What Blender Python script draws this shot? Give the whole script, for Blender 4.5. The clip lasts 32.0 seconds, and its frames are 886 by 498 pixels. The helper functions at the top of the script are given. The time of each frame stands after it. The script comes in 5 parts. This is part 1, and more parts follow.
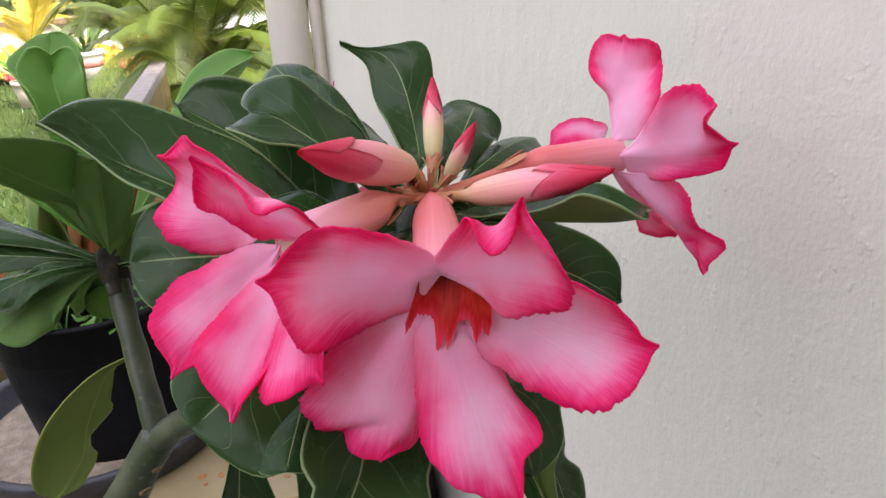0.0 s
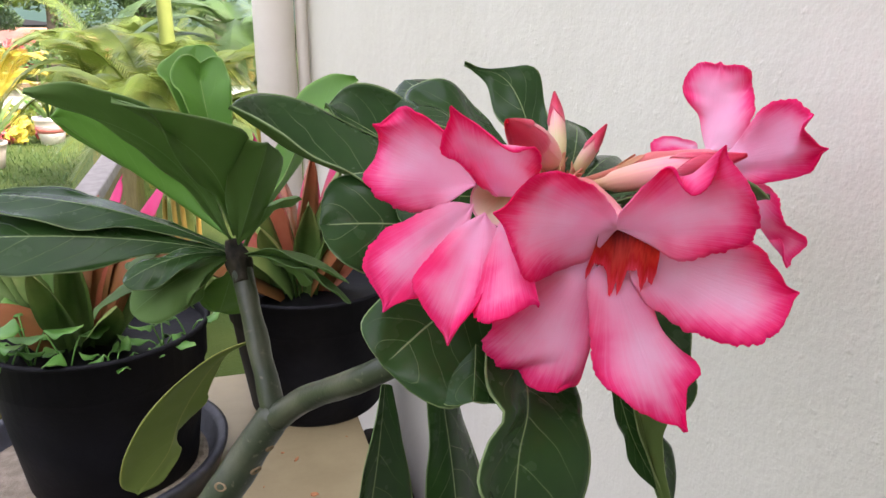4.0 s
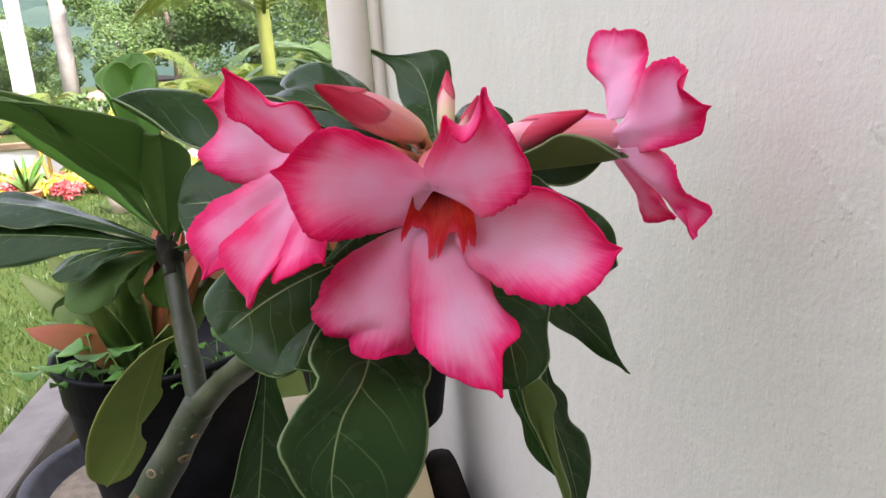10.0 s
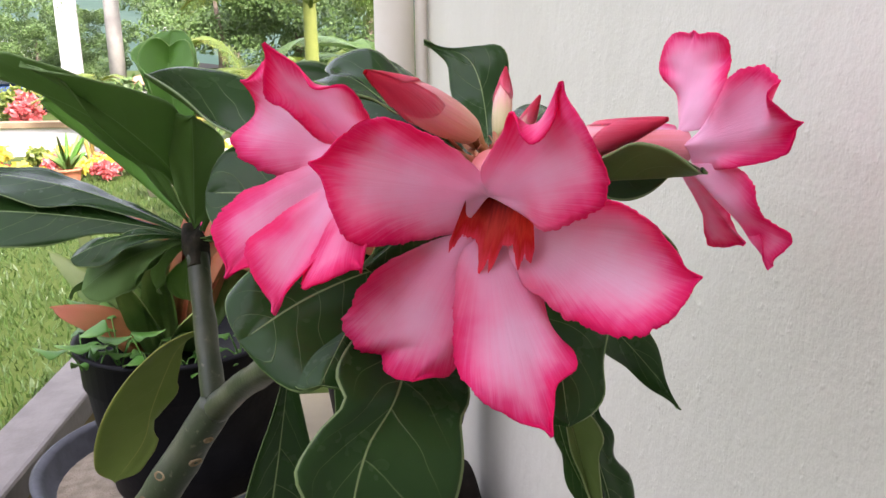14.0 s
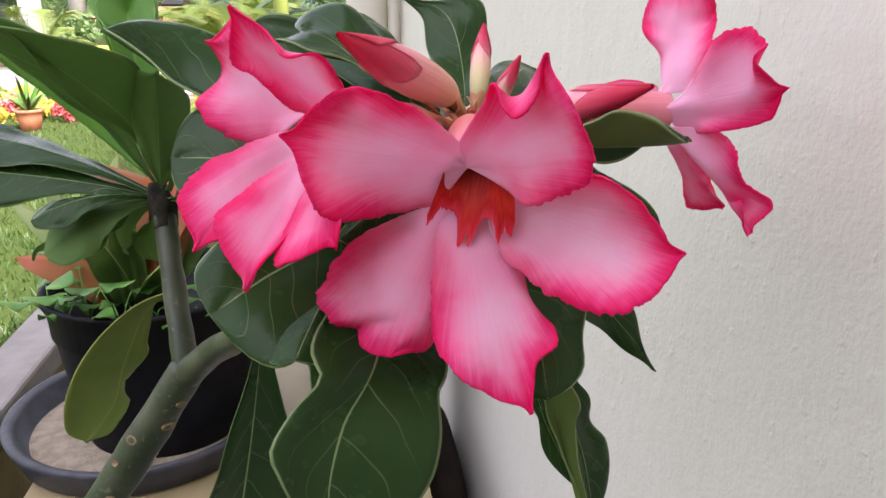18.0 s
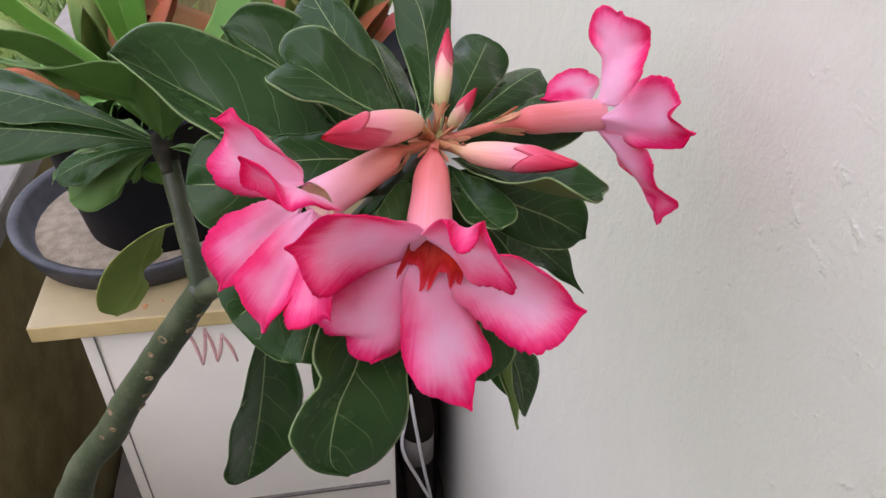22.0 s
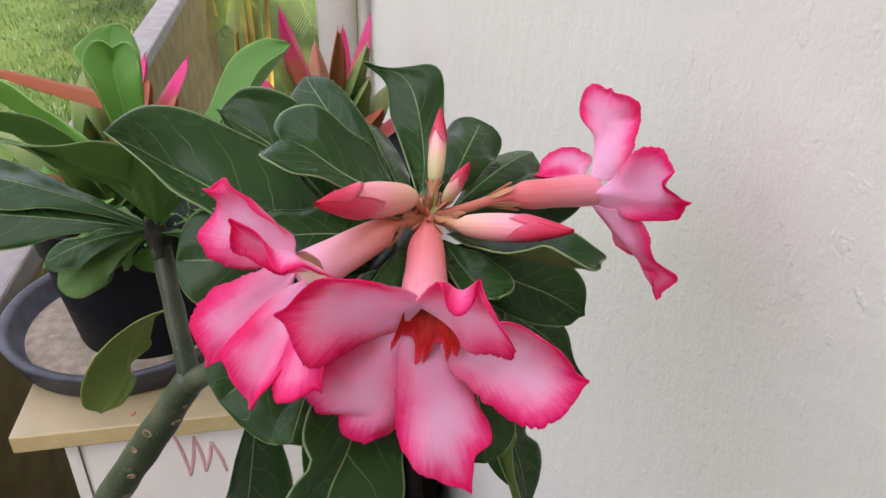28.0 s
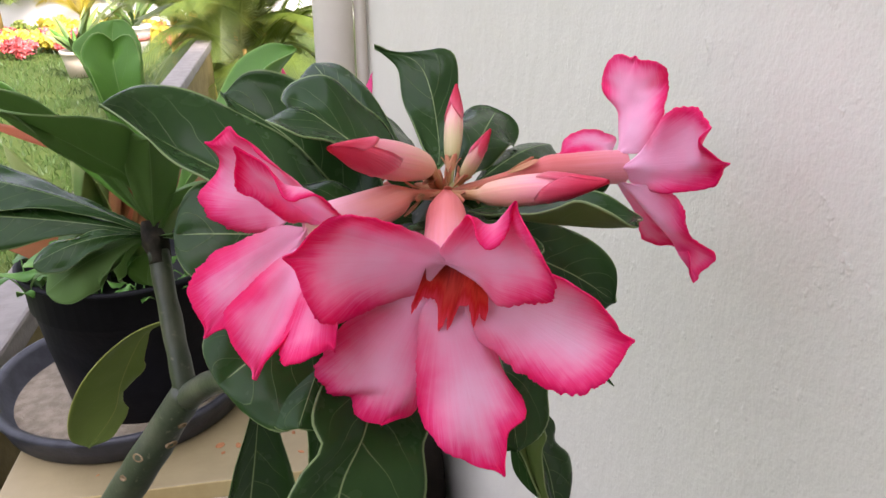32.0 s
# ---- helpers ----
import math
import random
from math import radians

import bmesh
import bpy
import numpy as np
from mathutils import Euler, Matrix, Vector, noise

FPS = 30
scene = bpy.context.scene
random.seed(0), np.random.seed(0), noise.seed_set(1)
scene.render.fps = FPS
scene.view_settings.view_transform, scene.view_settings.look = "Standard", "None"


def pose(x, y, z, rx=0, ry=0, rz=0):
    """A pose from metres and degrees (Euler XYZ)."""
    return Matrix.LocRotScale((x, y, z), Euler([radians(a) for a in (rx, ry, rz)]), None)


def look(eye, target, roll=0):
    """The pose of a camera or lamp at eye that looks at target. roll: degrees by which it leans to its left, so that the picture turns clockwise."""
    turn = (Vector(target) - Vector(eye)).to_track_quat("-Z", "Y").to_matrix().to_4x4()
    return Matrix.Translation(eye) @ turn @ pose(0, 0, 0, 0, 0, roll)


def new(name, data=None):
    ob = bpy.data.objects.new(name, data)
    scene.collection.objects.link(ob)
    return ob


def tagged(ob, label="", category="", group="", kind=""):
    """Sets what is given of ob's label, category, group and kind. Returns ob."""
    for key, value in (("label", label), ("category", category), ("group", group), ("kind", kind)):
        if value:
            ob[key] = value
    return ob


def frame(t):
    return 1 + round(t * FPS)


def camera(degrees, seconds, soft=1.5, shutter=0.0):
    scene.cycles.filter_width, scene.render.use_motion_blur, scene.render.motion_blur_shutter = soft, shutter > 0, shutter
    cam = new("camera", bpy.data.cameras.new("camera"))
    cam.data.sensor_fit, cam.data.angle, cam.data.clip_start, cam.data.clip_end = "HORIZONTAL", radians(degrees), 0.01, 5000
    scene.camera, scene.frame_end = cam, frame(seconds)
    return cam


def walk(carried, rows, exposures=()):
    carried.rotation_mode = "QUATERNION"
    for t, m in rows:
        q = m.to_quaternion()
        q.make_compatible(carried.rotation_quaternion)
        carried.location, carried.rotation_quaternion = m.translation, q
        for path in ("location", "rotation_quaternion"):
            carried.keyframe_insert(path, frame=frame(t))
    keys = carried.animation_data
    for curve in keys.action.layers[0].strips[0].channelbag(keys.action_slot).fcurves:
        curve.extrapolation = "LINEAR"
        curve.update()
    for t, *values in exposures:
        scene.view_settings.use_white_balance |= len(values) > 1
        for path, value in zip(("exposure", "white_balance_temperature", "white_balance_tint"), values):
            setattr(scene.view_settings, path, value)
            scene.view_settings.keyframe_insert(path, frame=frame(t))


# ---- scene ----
cam = camera(60.94, 32.0)
PATH = [
    (0, (0.00983, 0.00191, 1.50729), (0.06139, 0.22643, 1.41018), -3.15),
    (0.5, (0.01105, 0.00369, 1.49985), (0.06606, 0.23110, 1.41176), -2.50),
    (1, (0.00729, -0.01279, 1.48591), (0.06870, 0.21695, 1.40880), -2.10),
    (1.5, (-0.00106, -0.01739, 1.47835), (0.06054, 0.21382, 1.40590), -2.78),
    (2, (-0.00638, -0.02130, 1.47389), (0.05346, 0.21019, 1.40086), -2.68),
    (2.5, (-0.01830, -0.02075, 1.47171), (0.03988, 0.21095, 1.39803), -2.21),
    (3, (-0.03624, -0.01593, 1.48133), (0.02061, 0.21627, 1.40816), -1.86),
    (3.5, (-0.04997, -0.01896, 1.48492), (0.01380, 0.21215, 1.41409), -0.58),
    (5.5, (-0.06886, -0.03982, 1.51119), (0.00747, 0.18315, 1.42779), -0.11),
    (6, (-0.05644, -0.06434, 1.51487), (0.01999, 0.15837, 1.43082), -0.20),
    (6.5, (-0.02130, -0.08213, 1.50765), (0.04883, 0.14144, 1.42048), -2.07),
    (7, (-0.00678, -0.07595, 1.50483), (0.05355, 0.14955, 1.41533), -3.46),
    (7.5, (0.00918, -0.06753, 1.50031), (0.06156, 0.15859, 1.40743), -4.07),
    (8, (0.01685, -0.06183, 1.49828), (0.06382, 0.16360, 1.40094), -4.57),
    (8.5, (0.02306, -0.04485, 1.49018), (0.06648, 0.18488, 1.40164), -4.75),
    (9, (0.02059, -0.03357, 1.48518), (0.06223, 0.20170, 1.41159), -4.43),
    (9.5, (0.02151, -0.04272, 1.47389), (0.05974, 0.19626, 1.41122), -4.97),
    (10, (0.01807, -0.04196, 1.46855), (0.05223, 0.19791, 1.40692), -4.00),
    (10.5, (0.02442, -0.03604, 1.46469), (0.05561, 0.20516, 1.40683), -3.31),
    (11, (0.02803, -0.02337, 1.46113), (0.05729, 0.21796, 1.40280), -2.83),
    (11.5, (0.02747, -0.01485, 1.45822), (0.05448, 0.22663, 1.39941), -2.36),
    (12, (0.02775, -0.00914, 1.45617), (0.05572, 0.23197, 1.39631), -1.53),
    (12.5, (0.03065, -0.00759, 1.46116), (0.05667, 0.23362, 1.40086), -1.48),
    (13, (0.02511, -0.00591, 1.46534), (0.04978, 0.23592, 1.40693), -0.94),
    (13.5, (0.01878, -0.00981, 1.46388), (0.04087, 0.23218, 1.40513), -0.83),
    (14, (0.01561, -0.01886, 1.46510), (0.04051, 0.22254, 1.40504), -0.55),
    (14.5, (0.01603, -0.02628, 1.46538), (0.04240, 0.21464, 1.40482), 0.50),
    (16.5, (0.01320, -0.02193, 1.46010), (0.04358, 0.21263, 1.40339), 1.00),
    (17, (0.01179, -0.01621, 1.46119), (0.04999, 0.21800, 1.40032), 1.03),
    (17.5, (0.01109, -0.01563, 1.46402), (0.05017, 0.21977, 1.39697), 1.41),
    (18, (0.01523, -0.01130, 1.47038), (0.04847, 0.22383, 1.39221), 0.03),
    (18.5, (0.01720, -0.00574, 1.47803), (0.05406, 0.22768, 1.39645), 0.64),
    (19, (0.01905, -0.00151, 1.48820), (0.05337, 0.22504, 1.38820), 0.96),
    (19.5, (0.01904, -0.00152, 1.50299), (0.05437, 0.21915, 1.39094), 1.45),
    (20, (0.01982, -0.01783, 1.52473), (0.05471, 0.19780, 1.40313), 1.83),
    (20.5, (0.02258, -0.01803, 1.53729), (0.06043, 0.19041, 1.40456), 2.32),
    (21, (0.02210, -0.01230, 1.54612), (0.05993, 0.19107, 1.40573), 2.22),
    (21.5, (0.01975, -0.01683, 1.56153), (0.05644, 0.18232, 1.41493), 2.00),
    (22, (0.01708, -0.02025, 1.57019), (0.05251, 0.17359, 1.41634), 1.45),
    (22.5, (0.02141, -0.01822, 1.57712), (0.05730, 0.17285, 1.41995), 1.00),
    (23, (0.02340, -0.00597, 1.58172), (0.05874, 0.18175, 1.42044), 1.47),
    (23.5, (0.02406, -0.00012, 1.58565), (0.05928, 0.18756, 1.42429), 1.94),
    (24, (0.02412, 0.00624, 1.58496), (0.05652, 0.19329, 1.42228), 1.39),
    (24.5, (0.02324, 0.01322, 1.58127), (0.05408, 0.19963, 1.41757), 1.23),
    (25, (0.02217, 0.02044, 1.57452), (0.05284, 0.20712, 1.41109), 1.27),
    (25.5, (0.01974, 0.02449, 1.56830), (0.05025, 0.21189, 1.40567), 1.10),
    (26, (0.02163, 0.02606, 1.56399), (0.05232, 0.21502, 1.40320), 0.82),
    (26.5, (0.02301, 0.02227, 1.56428), (0.05555, 0.22036, 1.41529), 0.55),
    (28.5, (0.01419, -0.02917, 1.54664), (0.05582, 0.19015, 1.43411), 0.84),
    (29, (0.01225, -0.02685, 1.53097), (0.05326, 0.19792, 1.42951), 1.11),
    (29.5, (0.01201, -0.02214, 1.51809), (0.05156, 0.20289, 1.41661), 0.05),
    (30, (0.01256, -0.01872, 1.51416), (0.05082, 0.20711, 1.41398), -0.17),
    (30.5, (0.01450, -0.01822, 1.51496), (0.05385, 0.20828, 1.41673), -0.02),
    (31, (0.01343, -0.01748, 1.51403), (0.05402, 0.20911, 1.41653), 0.11),
    (31.5, (0.01229, -0.01798, 1.51407), (0.05383, 0.20801, 1.41556), 0.09),
    (32, (0.01086, -0.01970, 1.51555), (0.05304, 0.20604, 1.41674), -0.09),
]
walk(cam, [(t, look(eye, target, roll)) for t, eye, target, roll in PATH], [(t, e, 6620, 24) for t, e in ((0.0, 2.02), (3.0, 2.10), (4.5, 2.20), (5.5, 2.29), (6.1, 2.27), (6.7, 2.06), (8.0, 1.98), (10.0, 2.03), (14.0, 2.08), (17.0, 2.12), (20.0, 2.09), (26.0, 2.10), (29.0, 2.06), (32.0, 2.04))])

# ---- world, sun ----
world = bpy.data.worlds.new("world")
scene.world = world
world.use_nodes = True
wn = world.node_tree.nodes
sky = wn.new("ShaderNodeTexSky")
sky.sky_type, sky.sun_disc = "NISHITA", False
SUN_EL, SUN_AZ = 48.0, 145.0   # azimuth clockwise from +y: over the house, which shades the veranda
sky.sun_elevation, sky.sun_rotation = radians(SUN_EL), radians(SUN_AZ)
sky.dust_density = 3.0
wn["Background"].inputs["Strength"].default_value = 0.15
haze = wn.new("ShaderNodeHueSaturation")   # thin cloud greys the sky
haze.inputs["Saturation"].default_value = 0.40
world.node_tree.links.new(sky.outputs["Color"], haze.inputs["Color"])
way_up = wn.new("ShaderNodeSeparateXYZ")   # an overcast sky is brighter overhead than at the horizon
world.node_tree.links.new(wn.new("ShaderNodeTexCoord").outputs["Generated"], way_up.inputs[0])
rise = wn.new("ShaderNodeMapRange")
rise.inputs["To Min"].default_value, rise.inputs["To Max"].default_value = 0.42, 2.3
world.node_tree.links.new(way_up.outputs["Z"], rise.inputs["Value"])
cloud = wn.new("ShaderNodeVectorMath")
cloud.operation = "SCALE"
world.node_tree.links.new(haze.outputs["Color"], cloud.inputs[0])
world.node_tree.links.new(rise.outputs["Result"], cloud.inputs["Scale"])
world.node_tree.links.new(cloud.outputs["Vector"], wn["Background"].inputs["Color"])
sun = new("sun", bpy.data.lights.new("sun", "SUN"))
sun.data.energy, sun.data.angle, sun.data.color = 1.7, radians(1.5), (1.0, 0.95, 0.86)
sun_from = Vector((math.sin(radians(SUN_AZ)) * math.cos(radians(SUN_EL)), math.cos(radians(SUN_AZ)) * math.cos(radians(SUN_EL)), math.sin(radians(SUN_EL))))
sun.matrix_world = look((0, 0, 20), Vector((0, 0, 20)) - sun_from)

# ---- materials ----


class Nodes:
    """Short hand for building a node material."""

    def __init__(self, name, rough=0.6, spec=0.5, metal=0.0):
        self.mat = bpy.data.materials.new(name)
        self.mat.use_nodes = True
        self.tree = self.mat.node_tree
        self.bsdf = self.tree.nodes["Principled BSDF"]
        self.out = self.tree.nodes["Material Output"]
        self.bsdf.inputs["Roughness"].default_value = rough
        self.bsdf.inputs["Specular IOR Level"].default_value = spec
        self.bsdf.inputs["Metallic"].default_value = metal

    def put(self, socket, value):
        if isinstance(value, bpy.types.NodeSocket):
            self.tree.links.new(value, socket)
        elif isinstance(value, (tuple, list)) and len(value) == 3 and socket.type == "RGBA":
            socket.default_value = (*value, 1)
        else:
            socket.default_value = value

    def m(self, op, a, b=0.0, c=0.0, clamp=False):
        n = self.tree.nodes.new("ShaderNodeMath")
        n.operation, n.use_clamp = op, clamp
        for k, v in enumerate((a, b, c)):
            self.put(n.inputs[k], v)
        return n.outputs[0]

    def step(self, x, lo, hi):
        n = self.tree.nodes.new("ShaderNodeMapRange")
        n.interpolation_type = "SMOOTHSTEP"
        for k, v in enumerate((x, lo, hi, 0.0, 1.0)):
            self.put(n.inputs[k], v)
        return n.outputs[0]

    def mix(self, f, a, b, kind="MIX"):
        n = self.tree.nodes.new("ShaderNodeMix")
        n.data_type, n.blend_type = "RGBA", kind
        self.put(n.inputs[0], f)
        self.put(n.inputs[6], a)
        self.put(n.inputs[7], b)
        return n.outputs[2]

    def coord(self, which="Object", scale=(1, 1, 1)):
        n = self.tree.nodes.new("ShaderNodeTexCoord")
        mp = self.tree.nodes.new("ShaderNodeMapping")
        mp.inputs["Scale"].default_value = scale
        self.tree.links.new(n.outputs[which], mp.inputs["Vector"])
        return mp.outputs[0]

    def noise(self, vec, scale, detail=4.0, rough=0.55):
        n = self.tree.nodes.new("ShaderNodeTexNoise")
        n.inputs["Scale"].default_value, n.inputs["Detail"].default_value, n.inputs["Roughness"].default_value = scale, detail, rough
        self.tree.links.new(vec, n.inputs["Vector"])
        return n.outputs["Fac"]

    def uv(self):
        n = self.tree.nodes.new("ShaderNodeTexCoord")
        sp = self.tree.nodes.new("ShaderNodeSeparateXYZ")
        self.tree.links.new(n.outputs["UV"], sp.inputs[0])
        return sp.outputs[0], sp.outputs[1]

    def random(self):
        return self.tree.nodes.new("ShaderNodeObjectInfo").outputs["Random"]

    def bump(self, height, strength, distance):
        n = self.tree.nodes.new("ShaderNodeBump")
        n.inputs["Strength"].default_value, n.inputs["Distance"].default_value = strength, distance
        self.tree.links.new(height, n.inputs["Height"])
        self.tree.links.new(n.outputs[0], self.bsdf.inputs["Normal"])

    def colour(self, c):
        self.put(self.bsdf.inputs["Base Color"], c)

    def through_light(self, c, amount):
        """Lets some light through a thin sheet."""
        t = self.tree.nodes.new("ShaderNodeBsdfTranslucent")
        mx = self.tree.nodes.new("ShaderNodeMixShader")
        self.put(t.inputs["Color"], c)
        mx.inputs[0].default_value = amount
        self.tree.links.new(self.bsdf.outputs[0], mx.inputs[1])
        self.tree.links.new(t.outputs[0], mx.inputs[2])
        self.tree.links.new(mx.outputs[0], self.out.inputs["Surface"])


def plain(name, a, b, scale=8.0, rough=0.6, spec=0.4, relief=0.0, fine=120.0, metal=0.0):
    """A surface with two tones in patches and a fine grain."""
    n = Nodes(name, rough, spec, metal)
    co = n.coord()
    big, small = n.noise(co, scale), n.noise(co, fine, 2.0)
    f = n.m("ADD", n.m("MULTIPLY", n.step(big, 0.3, 0.7), 0.75), n.m("MULTIPLY", small, 0.25))
    n.colour(n.mix(f, a, b))
    if relief:
        n.bump(n.m("ADD", small, big), 0.6, relief)
    return n.mat


def leaf_material(name, dark, light, vein, rough, spec, veins, pass_through, tint=0.25):
    n = Nodes(name, rough, spec)
    u, v = n.uv()
    a = n.m("ABSOLUTE", n.m("SUBTRACT", n.m("MULTIPLY", v, 2.0), 1.0))
    co = n.coord()
    base = n.mix(n.noise(co, 55.0, 5.0), dark, light)
    base = n.mix(n.m("MULTIPLY", n.random(), tint), base, light)
    ph = n.m("SUBTRACT", n.m("MULTIPLY", u, 8.0), n.m("MULTIPLY", n.m("POWER", a, 1.3), 1.9))
    ph = n.m("ADD", ph, n.m("MULTIPLY", n.noise(co, 30.0, 2.0), 1.6))
    fr = n.m("ABSOLUTE", n.m("SUBTRACT", n.m("FRACT", ph), 0.5))
    lateral = n.m("MULTIPLY", n.m("SUBTRACT", 1.0, n.step(fr, 0.006, 0.030)), n.m("SUBTRACT", 1.0, n.step(a, 0.45, 0.95)))
    rib = n.m("SUBTRACT", 1.0, n.step(n.m("MULTIPLY", a, n.m("ADD", 0.55, u)), 0.010, 0.027))
    edge = n.step(a, 0.962, 0.982)
    lines = n.m("MAXIMUM", n.m("MULTIPLY", lateral, veins), n.m("MAXIMUM", n.m("MULTIPLY", rib, 0.9), n.m("MULTIPLY", edge, 0.75)))
    col = n.mix(lines, base, vein)
    n.colour(col)
    n.put(n.bsdf.inputs["Roughness"], n.m("ADD", rough, n.m("MULTIPLY", n.noise(co, 90.0, 3.0), 0.12)))
    n.bump(n.m("ADD", n.m("MULTIPLY", n.m("MAXIMUM", lateral, rib), -0.45), n.m("MULTIPLY", n.noise(co, 260.0, 3.0), 0.35)), 0.45, 0.0006)
    if pass_through:
        n.through_light(n.mix(0.5, light, vein), pass_through)
    return n.mat


M_LEAF = leaf_material("leaf_upper", (0.0085, 0.025, 0.0075), (0.028, 0.069, 0.016), (0.21, 0.28, 0.12), 0.20, 0.14, 0.30, 0.03)
M_LEAF_UNDER = leaf_material("leaf_under", (0.105, 0.200, 0.052), (0.140, 0.255, 0.070), (0.27, 0.40, 0.17), 0.55, 0.25, 0.10, 0.42)
M_PALE_BACK = leaf_material("leaf_pale_back", (0.085, 0.13, 0.032), (0.115, 0.165, 0.042), (0.24, 0.29, 0.12), 0.55, 0.25, 0.03, 0.12)
M_YELLOW_LEAF = leaf_material("leaf_fading", (0.12, 0.18, 0.035), (0.19, 0.25, 0.06), (0.33, 0.34, 0.09), 0.55, 0.3, 0.10, 0.15)


def petal_material():
    n = Nodes("petal_pink", 0.55, 0.3)
    u, v = n.uv()
    a = n.m("ABSOLUTE", n.m("SUBTRACT", n.m("MULTIPLY", v, 2.0), 1.0))
    co = n.coord()
    fine = n.tree.nodes.new("ShaderNodeTexNoise")
    fine.inputs["Scale"].default_value, fine.inputs["Detail"].default_value = 1.0, 4.0
    comb = n.tree.nodes.new("ShaderNodeCombineXYZ")
    um = n.tree.nodes.new("ShaderNodeUVMap")
    um.uv_map = "margin"
    sep = n.tree.nodes.new("ShaderNodeSeparateXYZ")
    n.tree.links.new(um.outputs[0], sep.inputs[0])
    n.put(comb.inputs[0], n.m("MULTIPLY", sep.outputs[0], 0.9))
    n.put(comb.inputs[1], n.m("MULTIPLY", sep.outputs[1], 46.0))
    n.put(comb.inputs[2], n.m("MULTIPLY", n.random(), 50.0))
    n.tree.links.new(comb.outputs[0], fine.inputs["Vector"])
    streak = fine.outputs["Fac"]
    hair = n.tree.nodes.new("ShaderNodeTexNoise")
    hair.inputs["Scale"].default_value, hair.inputs["Detail"].default_value = 1.0, 3.0
    thin = n.tree.nodes.new("ShaderNodeCombineXYZ")
    n.put(thin.inputs[0], n.m("MULTIPLY", sep.outputs[0], 1.6))
    n.put(thin.inputs[1], n.m("MULTIPLY", sep.outputs[1], 150.0))
    n.put(thin.inputs[2], n.m("MULTIPLY", n.random(), 80.0))
    n.tree.links.new(thin.outputs[0], hair.inputs["Vector"])
    vein = n.m("SUBTRACT", hair.outputs["Fac"], 0.5)
    away = n.m("ADD", sep.outputs[0], n.m("MULTIPLY", n.m("SUBTRACT", streak, 0.5), 0.40))
    away = n.m("ADD", away, n.m("MULTIPLY", vein, 0.38))
    away = n.m("ADD", away, n.m("MULTIPLY", n.m("SUBTRACT", n.noise(co, 60.0, 3.0), 0.5), 1.1))
    ends = n.step(u, 0.10, 0.55)
    blush = n.m("MULTIPLY", n.m("SUBTRACT", 1.0, n.step(away, 0.0, 1.55)), ends)
    col = n.mix(blush, n.mix(n.step(n.noise(co, 38.0, 3.0), 0.35, 0.7), (0.97, 0.50, 0.68), (0.97, 0.63, 0.78)), (0.95, 0.11, 0.36))
    col = n.mix(n.m("MULTIPLY", n.m("SUBTRACT", 1.0, n.step(away, -0.06, 0.72)), n.m("ADD", 0.25, n.m("MULTIPLY", ends, 0.75))), col, (0.88, 0.010, 0.165))
    col = n.mix(n.m("MULTIPLY", n.step(vein, 0.04, 0.20), 0.16), col, (0.86, 0.16, 0.38))
    n.colour(col)
    n.bump(n.m("ADD", n.m("MULTIPLY", streak, 1.0), n.m("ADD", n.m("MULTIPLY", hair.outputs["Fac"], 0.6), n.m("MULTIPLY", n.noise(co, 400.0, 2.0), 0.3))), 0.35, 0.0006)
    n.through_light(col, 0.50)
    return n.mat


M_PETAL = petal_material()


def gradient_uv(name, stops, rough=0.5, streaks=0.2, pass_through=0.0):
    """Colour along u, with fine streaks along the length."""
    n = Nodes(name, rough, 0.35)
    u, v = n.uv()
    comb = n.tree.nodes.new("ShaderNodeCombineXYZ")
    n.put(comb.inputs[0], n.m("MULTIPLY", u, 2.0))
    n.put(comb.inputs[1], n.m("MULTIPLY", v, 30.0))
    tx = n.tree.nodes.new("ShaderNodeTexNoise")
    tx.inputs["Scale"].default_value = 1.0
    n.tree.links.new(comb.outputs[0], tx.inputs["Vector"])
    r = n.tree.nodes.new("ShaderNodeValToRGB")
    el = r.color_ramp.elements
    while len(el) < len(stops):
        el.new(0.5)
    for e, (p, c) in zip(el, stops):
        e.position, e.color = p, (*c, 1)
    n.put(r.inputs[0], n.m("ADD", u, n.m("MULTIPLY", n.m("SUBTRACT", tx.outputs["Fac"], 0.5), streaks)))
    n.colour(r.outputs[0])
    n.bump(tx.outputs["Fac"], 0.3, 0.0006)
    if pass_through:
        n.through_light(r.outputs[0], pass_through)
    return n.mat


M_TUBE = gradient_uv("corolla_tube", [(0.0, (0.40, 0.12, 0.06)), (0.18, (0.62, 0.20, 0.13)), (0.42, (0.66, 0.13, 0.12)), (0.70, (0.70, 0.18, 0.18)), (1.0, (0.76, 0.27, 0.32))], 0.5, 0.36, 0.05)
M_TUBE_PALE = gradient_uv("corolla_tube_pale", [(0.0, (0.42, 0.13, 0.05)), (0.25, (0.66, 0.20, 0.11)), (0.5, (0.74, 0.24, 0.17)), (0.78, (0.78, 0.33, 0.30)), (1.0, (0.80, 0.38, 0.48))], 0.5, 0.30, 0.08)
M_THROAT_RED = gradient_uv("throat_red", [(0.0, (0.26, 0.008, 0.006)), (0.28, (0.60, 0.025, 0.012)), (0.48, (0.74, 0.05, 0.03)), (0.66, (0.70, 0.018, 0.018)), (1.0, (0.88, 0.06, 0.11))], 0.55, 0.6, 0.15)
M_THROAT_CREAM = gradient_uv("throat_cream", [(0.0, (0.60, 0.40, 0.16)), (0.5, (0.84, 0.68, 0.46)), (1.0, (0.88, 0.68, 0.62))], 0.5, 0.3, 0.3)
